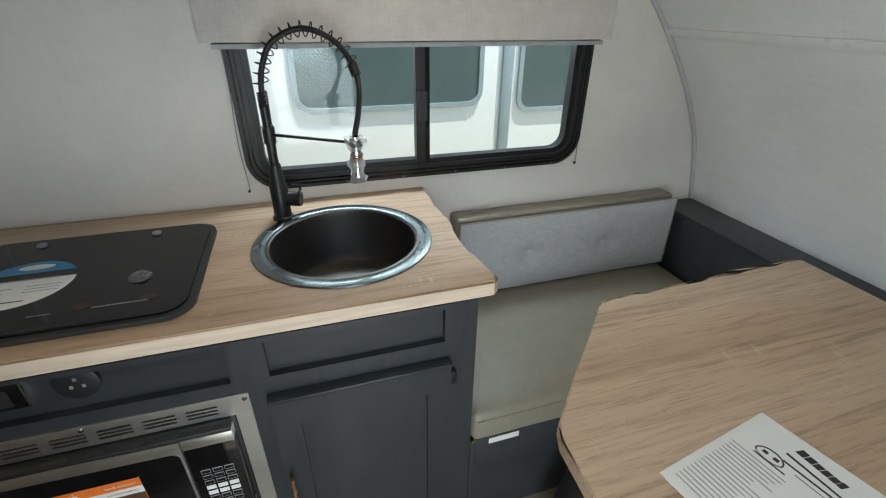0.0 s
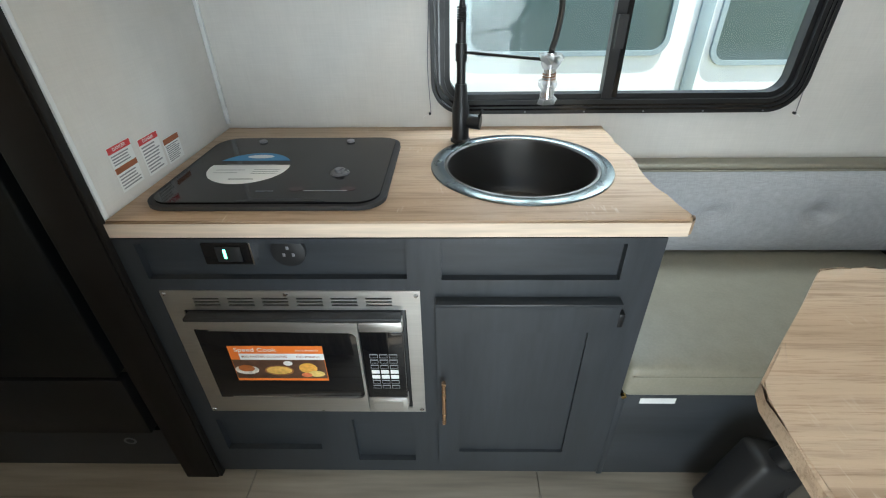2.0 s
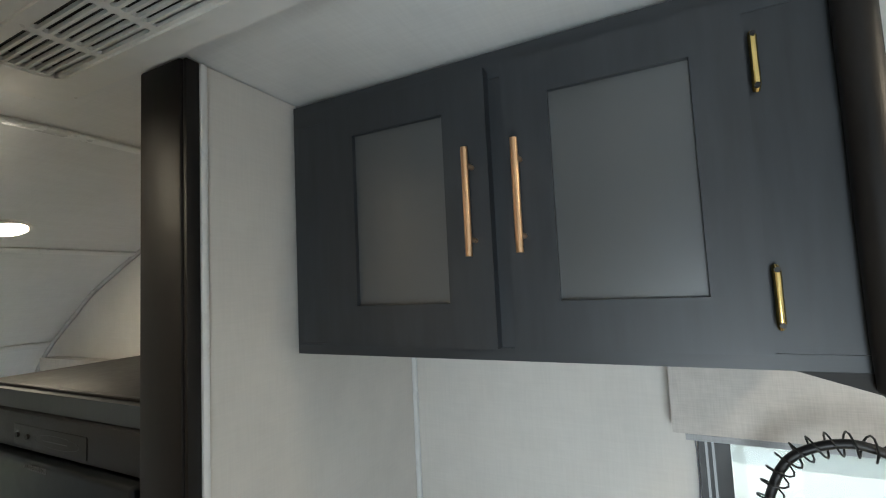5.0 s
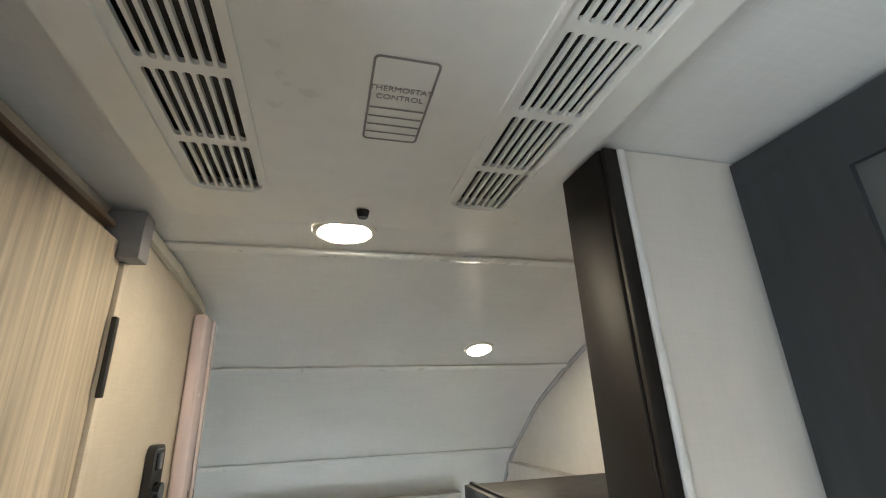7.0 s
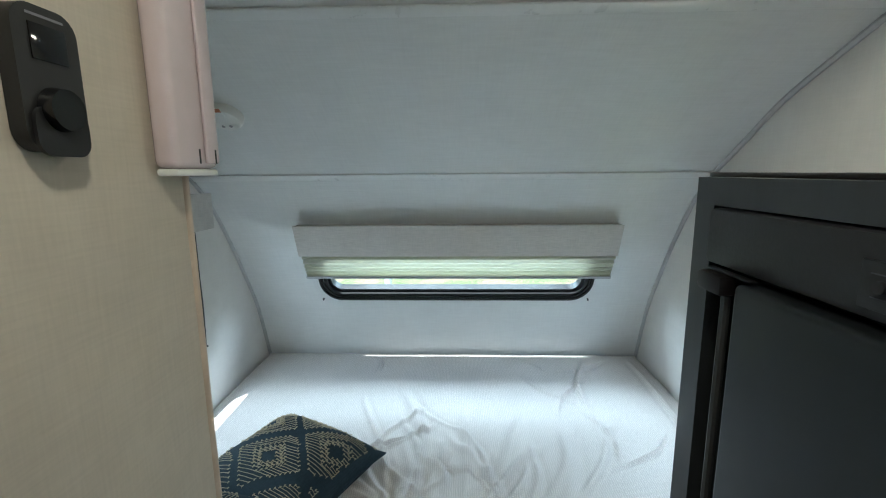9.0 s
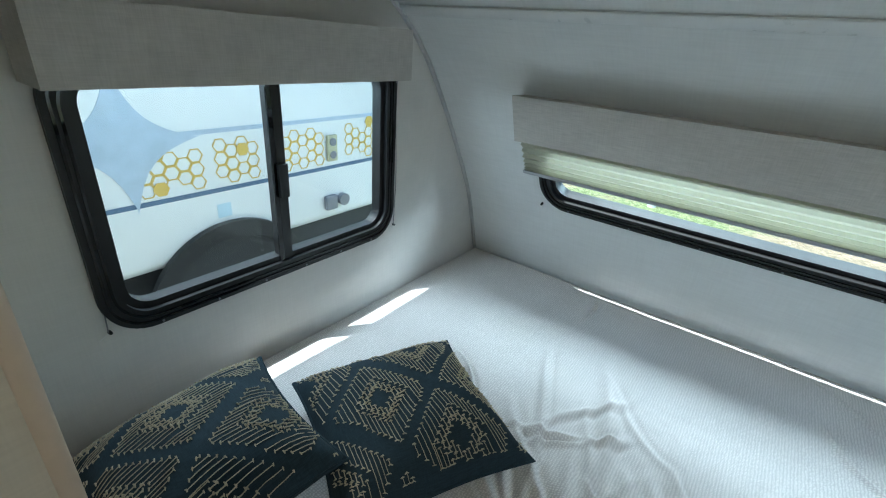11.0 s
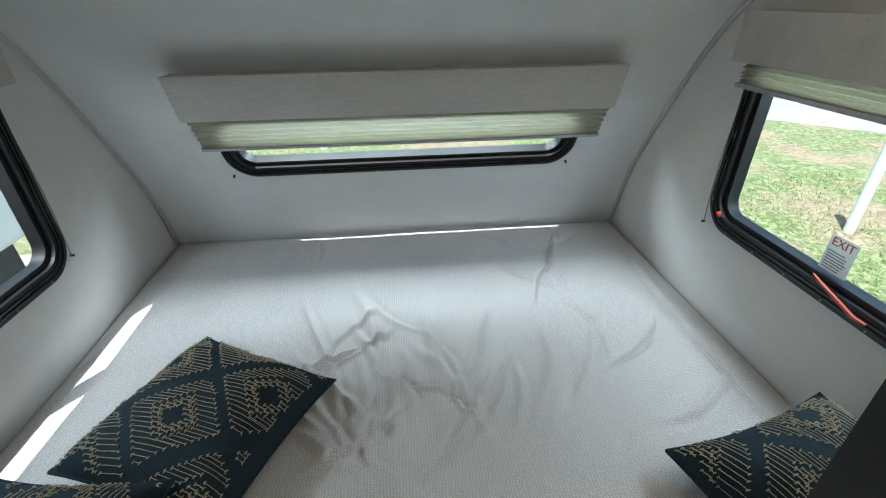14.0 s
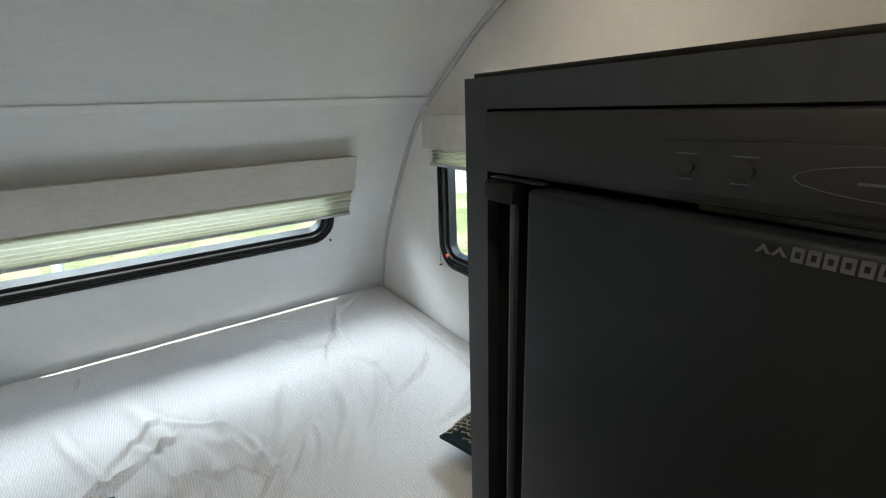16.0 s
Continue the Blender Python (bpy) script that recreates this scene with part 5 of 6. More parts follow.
def ceiling_light(x, y, r):
    z, a = ceiling_z(x)
    L = thing("ceiling_light", "round warm LED ceiling light, lit", "light", "round ceiling lights")
    L.matrix_world = Matrix.Translation((x, y, z)) @ Matrix.Rotation(-a, 4, "Y")
    part("rim", lathe([(r + 0.012, -0.0005), (r + 0.011, -0.006), (r + 0.003, -0.010), (r, -0.008), (r, -0.001)], (0, 0, 0), 36), WHITEPL, L)
    part("lens", lathe([(r - 0.0005, -0.004), (r * 0.8, -0.0085), (r * 0.4, -0.0105), (0, -0.011)], (0, 0, 0), 36), LAMPGLOW, L, "glowing lens")


ceiling_light(-0.375, 0.056, 0.052)
ceiling_light(-1.16, 0.604, 0.045)
ceiling_light(1.225, 0.53, 0.045)

# smoke alarm on the sloping ceiling
z, a = ceiling_z(-1.67)
sm = thing("smoke_alarm", "white smoke alarm with a paper tag hanging from it", "smoke alarm")
sm.matrix_world = Matrix.Translation((-1.67, -0.65, z)) @ Matrix.Rotation(-a, 4, "Y")
part("body", lathe([(0.055, -0.0005), (0.055, -0.018), (0.048, -0.028), (0.02, -0.031), (0.0, -0.031)], (0, 0, 0), 32), WHITEPL, sm)
for y in (-0.012, 0.012):
    part("vent_dot", lathe([(0.006, -0.0312), (0.004, -0.033), (0.0, -0.033)], (-0.022, y, 0), 10), GREYPL, sm)
part("paper_tag", box(0.03, 0.07, -0.06, 0.02, -0.036, -0.0345, 0), PAPER, sm)
part("tag_band", box(0.055, 0.07, -0.06, 0.02, -0.0375, -0.0362, 0), BROWNPR, sm)

# ---- bathroom box on the left of the aisle ----
YD = -0.31
solid("wall_bath", plate([(-0.875, FL), (-0.37, FL), (-0.37, 2.046), (-0.60, 2.032), (-0.82, 2.002), (-0.875, 1.989)], [], lambda u, v, d: (u, YD - d, v), 0.03), CREAM, "cream linen-textured wall of the bathroom", "wall", kind="structure", smooth=False)
bm = plate([(YS + 0.001, FL), (YD - 0.0305, FL), (YD - 0.0305, 1.985), (YS + 0.001, 1.985)], [], lambda u, v, d: (-0.875 + d, u, v), 0.03)
solid("wall_bath_end", bm, CREAM, "cream end wall of the bathroom facing the bed", "wall", kind="structure", smooth=False)
solid("trim", plate([(-0.87, 1.963), (-0.82, 1.978), (-0.60, 2.008), (-0.38, 2.022), (-0.38, 2.044), (-0.60, 2.030), (-0.82, 2.000), (-0.87, 1.987)], [], lambda u, v, d: (u, YD + 0.0005 + d, v), 0.013), plain("cream_batten", (0.66, 0.62, 0.54), 0.5), "cream batten along the top of the bathroom wall", "trim", kind="structure")
solid("trim", tube([(-0.873, YD - 0.004, FL), (-0.873, YD - 0.004, 1.0), (-0.873, YD - 0.004, 1.985)], 0.0085, 12), plain("tan_bead", (0.56, 0.45, 0.35), 0.5, vary=0.12), "tan corner bead on the bathroom wall", "trim", kind="structure")

bd = tagged(new("door_1"), "pale wood-grain sliding bathroom door with a black pull", "door", kind="structure")
WOODG = plain("pale_woodgrain_door", (0.50, 0.43, 0.34), 0.42, vary=0.55, scale=130, stretch=(1, 1, 0.03), relief=0.35)
part("leaf", box(-0.346, 0.50, YD - 0.025, YD - 0.003, FL + 0.02, 1.985, 0.003), WOODG, bd)
part("track", box(-0.33, 0.62, YD - 0.03, YD - 0.012, 2.008, 2.018, 0.002), plain("bronze_track", (0.14, 0.09, 0.06), 0.4), bd)
part("header_block", box(-0.368, -0.325, YD - 0.03, YD + 0.030, 1.955, 2.040, 0.003), GREYPL, bd, "grey plastic end cap")
part("jamb_strip", box(-0.3695, -0.350, YD - 0.03, YD + 0.003, FL, 1.954, 0.002), CREAM, bd)
part("door_pull", box(-0.352, -0.340, YD + 0.0035, YD + 0.012, 1.735, 1.86, 0.002), BLACK, bd)
solid("wall_bath_front", box(0.50, 0.535, YS + 0.001, YD - 0.004, FL, 2.048, 0), CREAM, "cream end wall of the bathroom towards the door", "wall", kind="structure")
solid("wall_bath_head", box(-0.34, 0.50, YD - 0.05, YD - 0.031, 2.0, 2.048, 0), CREAM, "cream strip of wall above the bathroom door", "wall", kind="structure")

rm = thing("fan_remote", "black wall-mounted remote control with a round dial", "remote control")
part("body", plate(rounded(-0.737, -0.669, 1.518, 1.648, 0.020, 6), [], lambda u, v, d: (u, YD + 0.001 + d, v), 0.016), PLASTIC, rm)
part("holder", plate(rounded(-0.732, -0.674, 1.514, 1.56, 0.015, 5), [], lambda u, v, d: (u, YD + 0.0175 + d, v), 0.004), BLACK, rm)
part("dial", tube([(-0.702, YD + 0.0178, 1.557), (-0.702, YD + 0.030, 1.557)], [0.021, 0.019], 20), GLOSSBLACK, rm)
part("screen", box(-0.722, -0.684, YD + 0.0172, YD + 0.019, 1.60, 1.632, 0.002), GLOSSBLACK, rm)
part("maker_mark", bars(bmesh.new(), -0.722, -0.684, 1.637, 1.642, 1, lambda u, v, d: (u, YD + 0.0174 + d, v), 0.0004, 0), GREYPL, rm, smooth=False)
rm.location = (0.045, 0, 0.004)
pk = thing("tall_wall_lamp", "tall white plastic wall fitting still in pinkish film", "wall lamp")
part("housing", box(-0.908, -0.805, YD + 0.001, YD + 0.034, 1.508, 1.962, 0.010, 3), PINKPL, pk)
part("front_rib", box(-0.900, -0.870, YD + 0.0345, YD + 0.040, 1.515, 1.955, 0.004), PINKPL, pk)
part("end_cap", box(-0.906, -0.808, YD + 0.003, YD + 0.033, 1.498, 1.5075, 0.003), WHITEPL, pk)
for x in (-0.86, -0.89):
    part("slot", box(x, x + 0.003, YD + 0.0402 if x < -0.87 else YD + 0.0342, YD + 0.041 if x < -0.87 else YD + 0.035, 1.515, 1.535, 0), BLACK, pk)
sl = thing("wall_switch", "black switch plate on the wall beside the bed", "switch")
part("plate", box(-0.883, -0.8755, -0.80, -0.73, 0.80, 0.92, 0.003), BLACK, sl)
ex = thing("exit_sign", "small white exit sticker with red letters", "sign")
part("sticker", plate([(-1.156, 1.484), (-1.104, 1.484), (-1.104, 1.506), (-1.156, 1.506)], [], lambda u, v, d: (u, YN - 0.001 - d, v), 0.0006), PAPER, ex, smooth=False)
lettering("EXIT", pose(-1.13, YN - 0.0017, 1.495, 90, 0, 0), 0.019, RED, ex, "exit_lettering", depth=0.0002)

ex.location = (0.05, 0, -0.013)

# ---- bed ----
BZ = 0.527
bed = thing("bed", "full-width mattress under a creased pale bedspread", "bed")
part("bed_base", box(-2.570, -1.00, YS + 0.003, YN - 0.003, FL, 0.32, 0.003), DARK, bed)
part("mattress", box(-2.540, -0.975, YS + 0.008, YN - 0.008, 0.321, 0.500, 0.03, 3), WHITEPL, bed)


def fold(x, y, x0, y0, x1, y1, width, height):
    """A soft crease along a line, fading at both ends."""
    dx, dy = x1 - x0, y1 - y0
    L2 = dx * dx + dy * dy
    t = ((x - x0) * dx + (y - y0) * dy) / L2
    if t < -0.2 or t > 1.2:
        return 0.0
    px, py = x0 + dx * t, y0 + dy * t
    bend = 0.02 * math.sin(t * 5 + x0 * 7)
    s = ((x - px) * dy - (y - py) * dx) / math.sqrt(L2) + bend
    fade = math.exp(-((t - 0.5) / 0.42) ** 4)
    return height * fade * (math.exp(-(s / width) ** 2) - 0.5 * math.exp(-((s - 1.7 * width) / width) ** 2))


rnd = random.Random(4)
creases = []
for i in range(22):          # creases fanning out from the middle front of the bed
    a = radians(140 + i * 4.4 + rnd.uniform(-3, 3))
    r0, r1 = rnd.uniform(0.12, 0.35), rnd.uniform(0.5, 0.95)
    cx, cy = -1.15 + rnd.uniform(-0.05, 0.05), 0.12 + rnd.uniform(-0.2, 0.2)
    creases.append((cx + r0 * math.cos(a), cy + r0 * math.sin(a), cx + r1 * math.cos(a), cy + r1 * math.sin(a), rnd.uniform(0.012, 0.022), rnd.uniform(0.010, 0.019)))
for i in range(16):
    x, y = rnd.uniform(-2.3, -1.3), rnd.uniform(-0.35, 0.7)
    a = radians(rnd.uniform(100, 250))
    creases.append((x, y, x + 0.35 * math.cos(a), y + 0.35 * math.sin(a), rnd.uniform(0.006, 0.013), rnd.uniform(0.007, 0.014)))
creases += [(-2.45, 0.72, -1.95, 0.62, 0.012, 0.020), (-1.95, 0.62, -1.6, 0.66, 0.012, 0.008), (-1.85, 0.0, -1.62, -0.22, 0.010, 0.014), (-2.6, 0.955, -1.1, 0.965, 0.012, 0.012)]


def sheet_z(x, y):
    z = BZ - 0.006 + 0.006 * noise.noise((x * 2.2, y * 2.2, 0.3)) + 0.0022 * noise.noise((x * 9, y * 9, 1.3)) + 0.0008 * noise.noise((x * 30, y * 30, 2.1))
    e = min(x + 2.549, y - YS - 0.004, YN - 0.004 - y)
    calm = min(1.0, max(0.0, (min(e, x + 2.50) - 0.02) / 0.12))
    for c in creases:
        z += fold(x, y, *c) * calm
    return z - 0.035 * math.exp(-max(e, 0) / 0.014)


bm = bmesh.new()
NX, NY = 320, 370
grid = []
for i in range(NX + 1):
    x = -2.545 + 1.557 * i / NX
    grid.append([bm.verts.new((x, y, sheet_z(x, y))) for y in (YS + 0.005 + (YN - YS - 0.010) * j / NY for j in range(NY + 1))])
front = [bm.verts.new((-0.972, v.co.y, 0.30)) for v in grid[-1]]
mid = [bm.verts.new((-0.970, v.co.y, 0.505)) for v in grid[-1]]
grid += [mid, front]
for a, b in zip(grid, grid[1:]):
    for j in range(NY):
        bm.faces.new((a[j], a[j + 1], b[j + 1], b[j]))
part("bedspread", bm, SHEET, bed, "creased pale woven bedspread")

# pillows


def pillow(m, w, h, label, seed):
    p = thing("throw_pillow", label, "pillow", "throw pillows")
    p.matrix_world = m
    r = random.Random(seed)

    def top(u, v):
        a, b = abs(2 * u / w), abs(2 * v / h)
        g = max(0.0, (1 - a ** 2.6)) ** 0.5 * max(0.0, (1 - b ** 2.6)) ** 0.5
        return 0.105 * g + 0.010 * noise.noise((u * 9 + seed, v * 9, 0.7)) * g

    def pull(u, v):
        a, b = 2 * u / w, 2 * v / h
        return u * (1 - 0.10 * (1 - b * b)), v * (1 - 0.10 * (1 - a * a))

    for side in (1, -1):
        b = bmesh.new()
        n = 28
        g = []
        for i in range(n + 1):
            row = []
            for j in range(n + 1):
                u, v = -w / 2 + w * i / n, -h / 2 + h * j / n
                x, y = pull(u, v)
                row.append(b.verts.new((x, y, 0.06 + side * top(u, v) * (1.0 if side > 0 else 0.8))))
            g.append(row)
        for a, c in zip(g, g[1:]):
            for j in range(n):
                b.faces.new((a[j], a[j + 1], c[j + 1], c[j]))
        part("cover" if side > 0 else "underside", b, NAVY, p)
    rim = [pull(*q) for q in ([(-w / 2 + w * k / 12, -h / 2) for k in range(12)] + [(w / 2, -h / 2 + h * k / 12) for k in range(12)] + [(w / 2 - w * k / 12, h / 2) for k in range(12)] + [(-w / 2, h / 2 - h * k / 12) for k in range(13)])]
    part("seam", tube([(x, y, 0.06) for x, y in rim], 0.004, 6), NAVY, p)

    # corded stitching: hatched chevrons round diamonds, with a tuft at both ends of each stitch
    b = bmesh.new()
    per = 0.31

    def kind(u, v):
        a = abs(((u / per) % 1.0) - 0.5) * 2
        c = abs(((v / (per * 0.9) + 0.25) % 1.0) - 0.5) * 2
        d = min(a + c, 2 - a - c)
        if d < 0.22 or d > 0.85 or 0.43 < d < 0.47:
            return 0
        return 2 if d < 0.45 else 1

    step = 0.0102
    v = -h / 2 + 0.010
    while v < h / 2 - 0.008:
        start, u, was = None, -w / 2 + 0.012, 0
        while u < w / 2 - 0.01:
            k = kind(u, v)
            if k and start is None:
                start, was = u, k
            stop = start is not None and (k == 0 or k != was or u - start > (0.022 if was == 2 else 0.15))
            if stop or (start is not None and u > w / 2 - 0.015):
                if u - start > 0.008:
                    pts = []
                    for q in range(4):
                        uu = start + (u - start - 0.003) * q / 3
                        vv = v + 0.14 * (uu - start) + r.uniform(-0.0006, 0.0006)
                        x, y = pull(uu, vv)
                        pts.append((x, y, 0.0615 + top(uu, vv)))
                    tube(pts, 0.0009 if was == 1 else 0.0013, 4, True, b)
                    for e in (pts[0], pts[-1]):
                        g, q = r.uniform(0.0034, 0.0048), r.uniform(0.0014, 0.0020)
                        tube([(e[0] + r.uniform(-0.002, 0.002), e[1] - g, e[2] - 0.0005), (e[0], e[1], e[2] + 0.0022), (e[0] + r.uniform(-0.002, 0.002), e[1] + g, e[2] - 0.0005)], [q * 0.6, q, q * 0.6], 5, True, b)
                start = u if k else None
                was = k
            u += 0.002
        v += step
    st = part("stitching", b, YARN, p, "tan corded stitching in chevrons and diamonds", smooth=False)
    tagged(st, kind="stuff")
    return p


PZ = BZ - 0.012
pillow(pose(-1.455, -0.447, PZ + 0.012, 2, 3, 64), 0.43, 0.44, "navy throw pillow with tan chevron stitching on the bedspread", 1)
pillow(pose(-1.095, -0.655, PZ + 0.035, 3, 10, -9), 0.42, 0.42, "navy throw pillow with tan chevron stitching against the wall", 2)
pillow(pose(-1.092, 0.838, PZ + 0.03, 8, 4, 10), 0.41, 0.41, "navy throw pillow with tan stitching beside the fridge", 3)

# ---- outside ----
GZ = -0.52


def ground_material():
    m, nt, b = nodes_of("grass_and_gravel_ground")
    v = coords(nt)
    n1, n2, n3 = add(nt, "ShaderNodeTexNoise", Scale=1.1, Detail=6), add(nt, "ShaderNodeTexNoise", Scale=26, Detail=8), add(nt, "ShaderNodeTexNoise", Scale=7, Detail=4)
    for n in (n1, n2, n3):
        nt.links.new(v, n.inputs["Vector"])
    green = ramp(nt, n2.outputs["Fac"], [(0.3, (0.07, 0.085, 0.03)), (0.5, (0.17, 0.20, 0.075)), (0.7, (0.38, 0.37, 0.20))])
    dirt = ramp(nt, n2.outputs["Fac"], [(0.3, (0.16, 0.11, 0.06)), (0.7, (0.42, 0.33, 0.22))])
    mask = ramp(nt, n1.outputs["Fac"], [(0.46, (0, 0, 0)), (0.60, (1, 1, 1))])
    mx = nt.nodes.new("ShaderNodeMixRGB")
    nt.links.new(mask, mx.inputs[0])
    nt.links.new(green, mx.inputs[1])
    nt.links.new(dirt, mx.inputs[2])
    nt.links.new(mx.outputs[0], b.inputs["Base Color"])
    b.inputs["Roughness"].default_value = 0.95
    bump(nt, b, n2.outputs["Fac"], 0.6, 0.03)
    return m


b = bmesh.new()
bmesh.ops.create_grid(b, x_segments=2, y_segments=2, size=400)
bmesh.ops.translate(b, verts=b.verts, vec=(0, 0, GZ))
solid("ground", b, ground_material(), "sunlit grass with bare dry patches", "ground", kind="structure")
GRAVEL = plain("grey_gravel", (0.34, 0.32, 0.29), 0.95, vary=0.4, scale=60, relief=0.6)
ROAD = plain("pale_asphalt", (0.33, 0.34, 0.35), 0.8, vary=0.12, scale=40)
b = box(-4.5, 40, -6.5, -0.9, GZ - 0.05, GZ + 0.006, 0)
solid("pavement", b, GRAVEL, "grey gravel strip beside the campers", "gravel", kind="structure")
RD = Matrix.Translation((-9.4, 7.7, 0)) @ Matrix.Rotation(radians(46.5), 4, "Z")
b = box(-60, 60, -1.6, 0.0, GZ - 0.05, GZ + 0.006, 0, turn=RD)
solid("verge", b, GRAVEL, "gravel verge along the road", "gravel", kind="structure")
b = box(-60, 60, 0.002, 7.0, GZ - 0.05, GZ + 0.009, 0, turn=RD)
solid("road", b, ROAD, "pale asphalt road", "road", kind="structure")
for o in (0.35, 6.4):
    solid("road_line", box(-60, 60, o, o + 0.12, GZ + 0.0095, GZ + 0.012, 0, turn=RD), WHITEPL, "white edge line on the road", "road line", kind="structure")

# blades of grass near the exit and end windows
b = bmesh.new()
rg = random.Random(7)
for i in range(16000):
    if rg.random() < 0.55:
        x, y = rg.uniform(-5.5, -0.8), rg.uniform(1.5, 5.5)
    else:
        x, y = rg.uniform(-6.5, -2.9), rg.uniform(-2.5, 3.5)
    if -0.9 > y or noise.noise((x * 1.1, y * 1.1, 5.0)) > 0.28 or (x > -0.9 and y > 1.9):
        continue
    a, h, w = rg.uniform(0, 6.28), rg.uniform(0.015, 0.05), rg.uniform(0.003, 0.006)
    dx, dy = math.cos(a), math.sin(a)
    lx, ly = rg.uniform(-0.03, 0.03), rg.uniform(-0.03, 0.03)
    b.faces.new([b.verts.new(q) for q in ((x - w * dx, y - w * dy, GZ), (x + w * dx, y + w * dy, GZ), (x + lx, y + ly, GZ + h))])
solid("grass_tufts", b, plain("grass_blade", (0.20, 0.28, 0.07), 0.8, vary=0.5, scale=3), "loose blades of green grass", "grass", kind="stuff", smooth=False)

mp_ = thing("marker_post", "white plastic marker post with an orange top", "marker post")
part("post", tube([(-4.02, 4.25, GZ - 0.02), (-4.02, 4.25, GZ + 1.0)], 0.045, 14), WHITEPL, mp_)
part("orange_top", tube([(-4.02, 4.25, GZ + 1.001), (-4.02, 4.25, GZ + 1.13)], 0.046, 14), ORANGECAP, mp_, "orange reflective top")
mp2 = thing("marker_post", "white plastic marker post in the grass", "marker post")
part("post", tube([(-7.5, -1.1, GZ - 0.02), (-7.5, -1.1, GZ + 0.8)], 0.06, 14), WHITEPL, mp2)

# neighbouring camper beyond the kitchen window


def side_window(parent, x0, x1, z0, z1, y, out, name="window"):
    """A dark tinted camper window with a rounded grey frame; out is -1 or 1 for the side it faces."""
    pl = lambda u, v, d: (u, y + out * d, v)
    f = part(name, plate(rounded(x0, x1, z0, z1, 0.10, 8), [rounded(x0 + 0.03, x1 - 0.03, z0 + 0.03, z1 - 0.03, 0.075, 8)], pl, 0.02), ALU, parent, "grey rounded window frame")
    part("pane", plate(rounded(x0 + 0.028, x1 - 0.028, z0 + 0.028, z1 - 0.028, 0.075, 8), [], lambda u, v, d: (u, y + out * (0.002 + d), v), 0.006), TINT, f, "dark tinted pane", smooth=False)
    return f


nb = thing("neighbour_camper", "white fibreglass camper with tinted windows parked close by", "camper")
NBY = 2.55
part("body", box(-0.75, 6.5, NBY, NBY + 2.3, GZ + 0.35, 2.3, 0.12, 5), SIDING, nb)
part("skirt", box(-0.6, 6.4, NBY + 0.05, NBY + 2.2, GZ + 0.18, GZ + 0.349, 0.02), GREYPL, nb)
side_window(nb, 0.83, 2.05, 0.85, 1.64, NBY, -1)
side_window(nb, 2.31, 3.20, 0.79, 1.64, NBY, -1)
part("corner_strip", box(2.185, 2.265, NBY - 0.022, NBY - 0.0005, GZ + 0.36, 2.2, 0.006), ALU, nb, "grey door jamb strip")
part("grey_stripe", box(-0.6, 6.3, NBY - 0.004, NBY - 0.0005, 0.175, 0.19, 0), GREYWRAP, nb)
part("low_stripe", box(-0.6, 6.3, NBY - 0.004, NBY - 0.0005, 0.02, 0.05, 0), GREYWRAP, nb)
HEXR = 0.031


def honeycomb(x0, z0, cols, rows_, place, keep):
    b = bmesh.new()
    for c in range(cols):
        for r_ in range(rows_):
            if keep(c, r_):
                cx, cz = x0 + c * HEXR * 1.5, z0 + r_ * HEXR * 1.732 + (HEXR * 0.866 if c % 2 else 0)
                o = [(cx + HEXR * 0.99 * math.cos(a), cz + HEXR * 0.99 * math.sin(a)) for a in (k * math.pi / 3 for k in range(6))]
                i_ = [(cx + HEXR * 0.83 * math.cos(a), cz + HEXR * 0.83 * math.sin(a)) for a in (k * math.pi / 3 for k in range(6))]
                plate(o, [i_], place, 0.002, b)
    return b


def hexagon(cx, cz, place):
    return plate([(cx + HEXR * 0.95 * math.cos(a), cz + HEXR * 0.95 * math.sin(a)) for a in (k * math.pi / 3 for k in range(6))], [], lambda u, v, d: place(u, v, 0.0025 + d), 0.002)


pn = lambda u, v, d: (u, NBY - 0.001 - d, v)
for x0 in (0.92, 1.46, 2.42):
    part("honeycomb_graphic", honeycomb(x0, 0.35, 5, 3, pn, lambda c, r_: (c + r_) % 5 != 4), HONEY, nb, "honey-yellow hexagon graphic", smooth=False)
for x0, z0 in ((0.92, 0.35), (1.553, 0.458), (2.74, 0.25)):
    part("solid_hexagon", hexagon(x0, z0, pn), HONEY, nb, smooth=False)

# camper beyond the bedside window
hc = thing("honeycomb_camper", "white camper with honeycomb graphics and a wheel arch", "camper")
HY = -1.72
hb = part("body", box(-2.85, 3.4, HY - 2.3, HY, 0.49, 2.4, 0.06, 5), SIDING, hc)
ps = lambda u, v, d: (u, HY + 0.001 + d, v)
# dark box standing in for the shaded space under the body
part("skirt", box(-2.75, 3.2, HY - 2.2, HY - 0.10, GZ + 0.2, 0.489, 0.02), RUBBER, hc)


def stripe(z0, z1, name="stripe", m_=GREYWRAP, x0=-2.78, x1=1.5):
    part(name, plate([(x0, z0), (x1, z0), (x1, z1), (x0, z1)], [], ps, 0.002), m_, hc, smooth=False)


stripe(0.772, 0.790, m_=plain("navy_stripe", (0.10, 0.16, 0.26), 0.4))
stripe(1.012, 1.03)
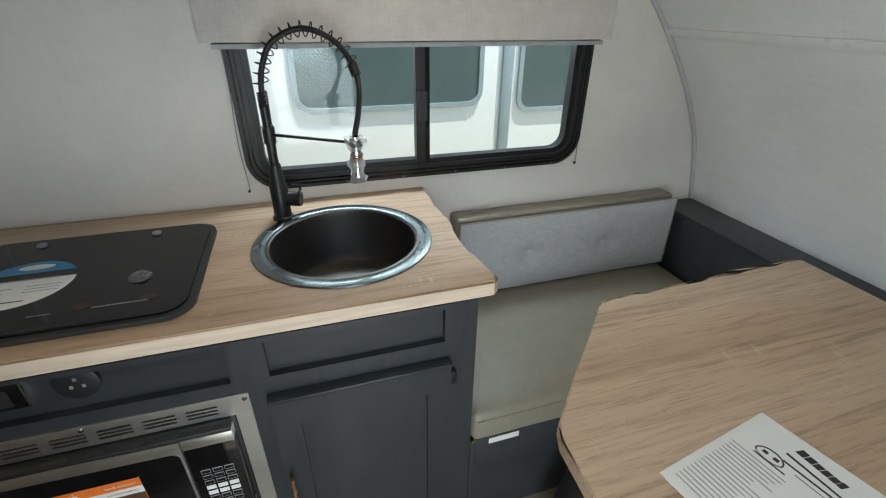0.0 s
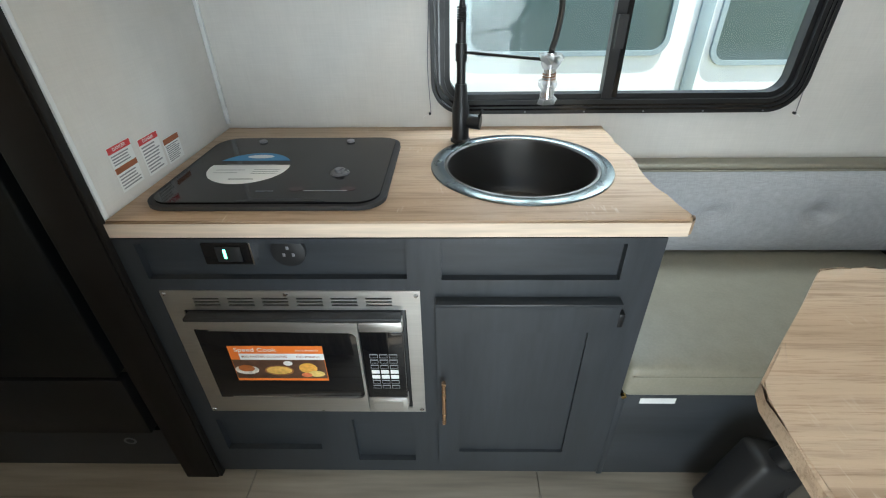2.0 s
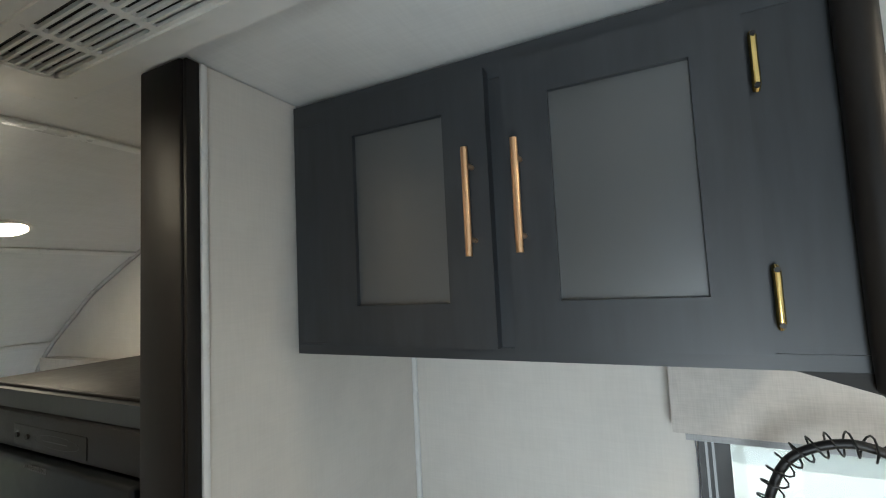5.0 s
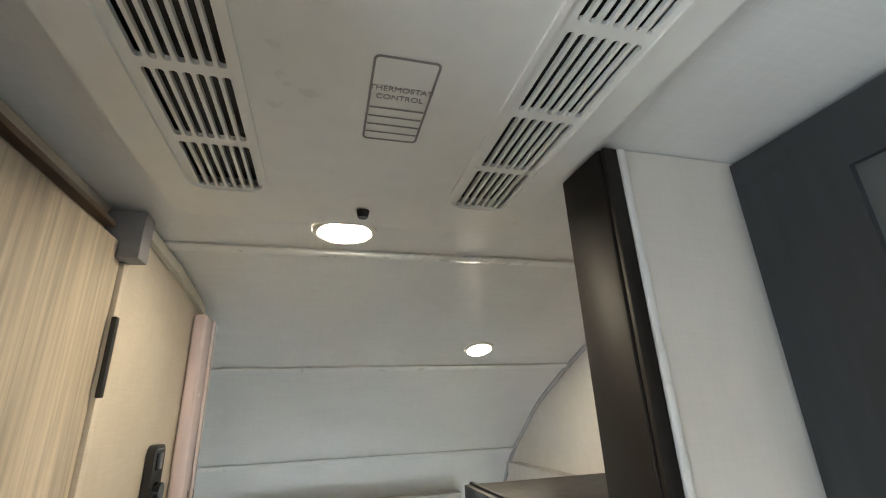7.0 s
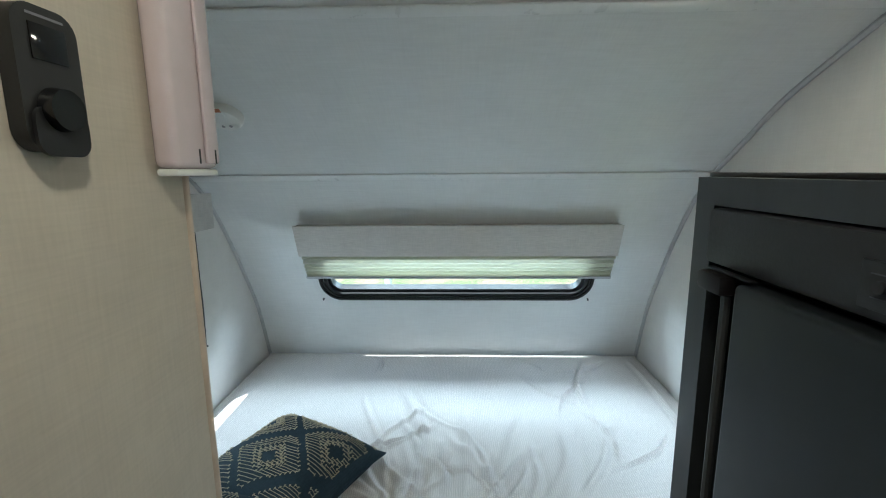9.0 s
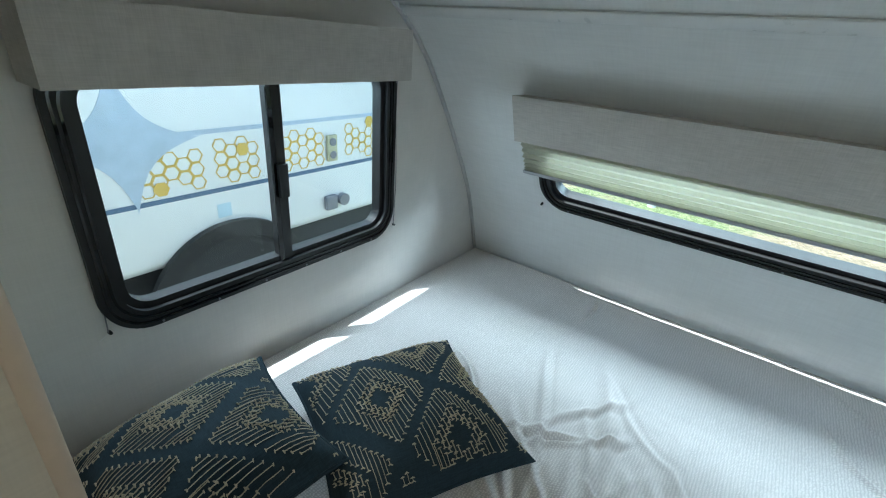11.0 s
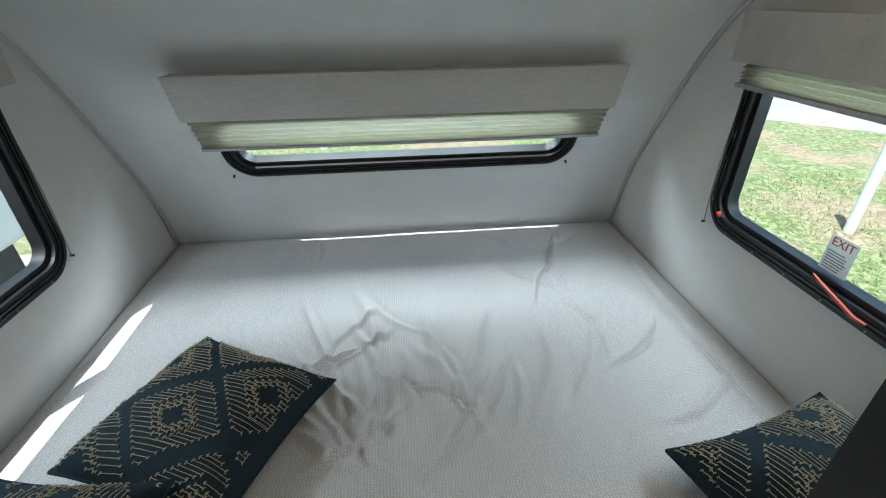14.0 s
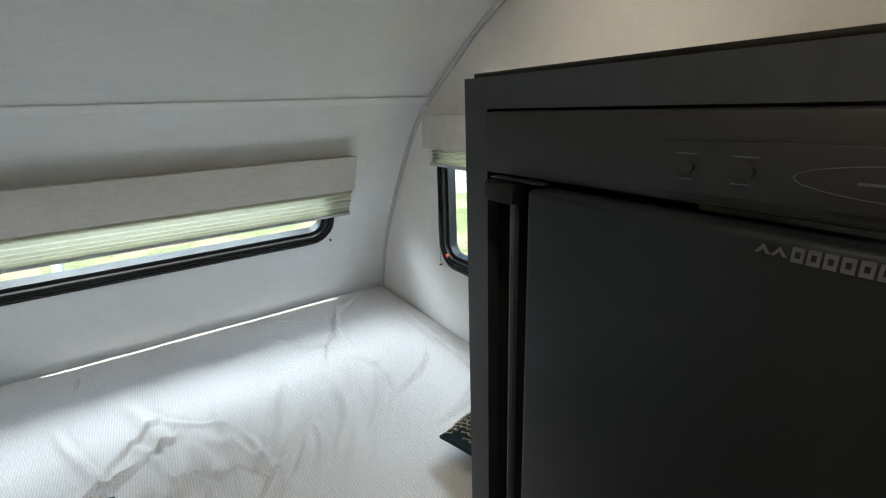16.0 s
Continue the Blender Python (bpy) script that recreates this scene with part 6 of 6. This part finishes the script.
# four-pointed pale graphic
cx_, cz_ = -1.41, 1.01
star = []
for k in range(4):
    a0 = k * math.pi / 2
    for j in range(9):
        t = j / 8
        r_ = 0.26 if k % 2 == 0 else 0.24
        # concave arc between two points of the star
        u, v = math.cos(a0), math.sin(a0)
        u2, v2 = math.cos(a0 + math.pi / 2), math.sin(a0 + math.pi / 2)
        w0, w1 = (1 - t) ** 2.4, t ** 2.4
        star.append((cx_ + r_ * (w0 * u + w1 * u2) + 0.035 * (u + u2) * 4 * t * (1 - t), cz_ + r_ * (w0 * v + w1 * v2) + 0.035 * (v + v2) * 4 * t * (1 - t)))
star = [p for i, p in enumerate(star) if i == 0 or (Vector(p) - Vector(star[i - 1])).length > 1e-4]
part("pale_graphic", plate(star, [], ps, 0.0025), GREYWRAP, hc, "pale blue-grey four-pointed graphic", smooth=False)
for x0, cols, keep in ((-1.64, 5, 4), (-1.88, 4, 3), (-2.23, 6, 5), (-2.56, 4, 4)):
    part("honeycomb_graphic", honeycomb(x0, 0.828, cols, 3, ps, lambda c, r_: (c * 2 + r_) % 7 != keep and not (r_ == 3 and c % 2)), HONEY, hc, "honey-yellow hexagon graphic", smooth=False)
for x0, z0 in ((-1.50, 0.828), (-1.834, 0.935), (-2.56, 0.989)):
    part("solid_hexagon", hexagon(x0, z0, ps), HONEY, hc, smooth=False)
part("outlet_cover", box(-2.33, -2.27, HY + 0.003, HY + 0.02, 0.815, 0.945, 0.004), plain("yellowed_plate", (0.50, 0.47, 0.30), 0.5), hc)
for z_ in (0.848, 0.912):
    part("socket_face", tube([(-2.30, HY + 0.0205, z_), (-2.30, HY + 0.024, z_)], 0.020, 14), GREYPL, hc, "dark round socket")
part("port_box", box(-2.315, -2.245, HY + 0.001, HY + 0.03, 0.562, 0.637, 0.006), GREYPL, hc, "grey hinged port cover")
part("port_cap", tube([(-2.363, HY + 0.001, 0.60), (-2.363, HY + 0.03, 0.60)], 0.032, 18), GREYPL, hc, "round grey port cap")
part("label", plate([(-1.755, 0.66), (-1.695, 0.66), (-1.695, 0.72), (-1.755, 0.72)], [], ps, 0.001), plain("pale_label", (0.55, 0.70, 0.78), 0.5), hc, smooth=False)
WX = -1.735
arch = [(WX + 0.38 * math.cos(a), 0.262 + 0.38 * math.sin(a)) for a in (math.pi * k / 20 for k in range(21))]
arch_in = [(WX + 0.31 * math.cos(a), 0.262 + 0.31 * math.sin(a)) for a in (math.pi * k / 20 for k in range(20, -1, -1))]
part("wheel_arch", plate(arch + arch_in, [], lambda u, v, d: (u, HY + 0.001 + d, v), 0.03), PLASTIC, hc, "black wheel arch")
part("arch_inside", plate(arch_in + [(WX + 0.31, -0.1), (WX - 0.31, -0.1)], [], lambda u, v, d: (u, HY + 0.002 + d, v), 0.003), RUBBER, hc, smooth=False)
wh = part("wheel", tube([(WX, HY + 0.006, -0.17), (WX, HY + 0.03, -0.17), (WX, HY + 0.045, -0.17)], [0.34, 0.34, 0.30], 40), TYRE, hc, "black tyre")
part("rim", tube([(WX, HY + 0.046, -0.17), (WX, HY + 0.052, -0.17)], [0.19, 0.18], 28), STEEL, wh, "steel wheel rim")
side_window(hc, -1.255, -0.6, 1.19, 1.7, HY, 1)

# ---- seal the doorway's frame behind the camera ----
dw = thing("entry_doorway", "open entry doorway with a white frame", "doorway", kind="structure")
x0, x1, z0, z1 = DOOR
part("door_frame", plate(rounded(x0 - 0.04, x1 + 0.04, z0 - 0.015, z1 + 0.04, 0.10, 8), [rounded(x0 + 0.002, x1 - 0.002, z0 + 0.002, z1 - 0.002, 0.078, 8)], lambda u, v, d: (u, YS + 0.0005 + d, v), 0.012), WHITEPL, dw)
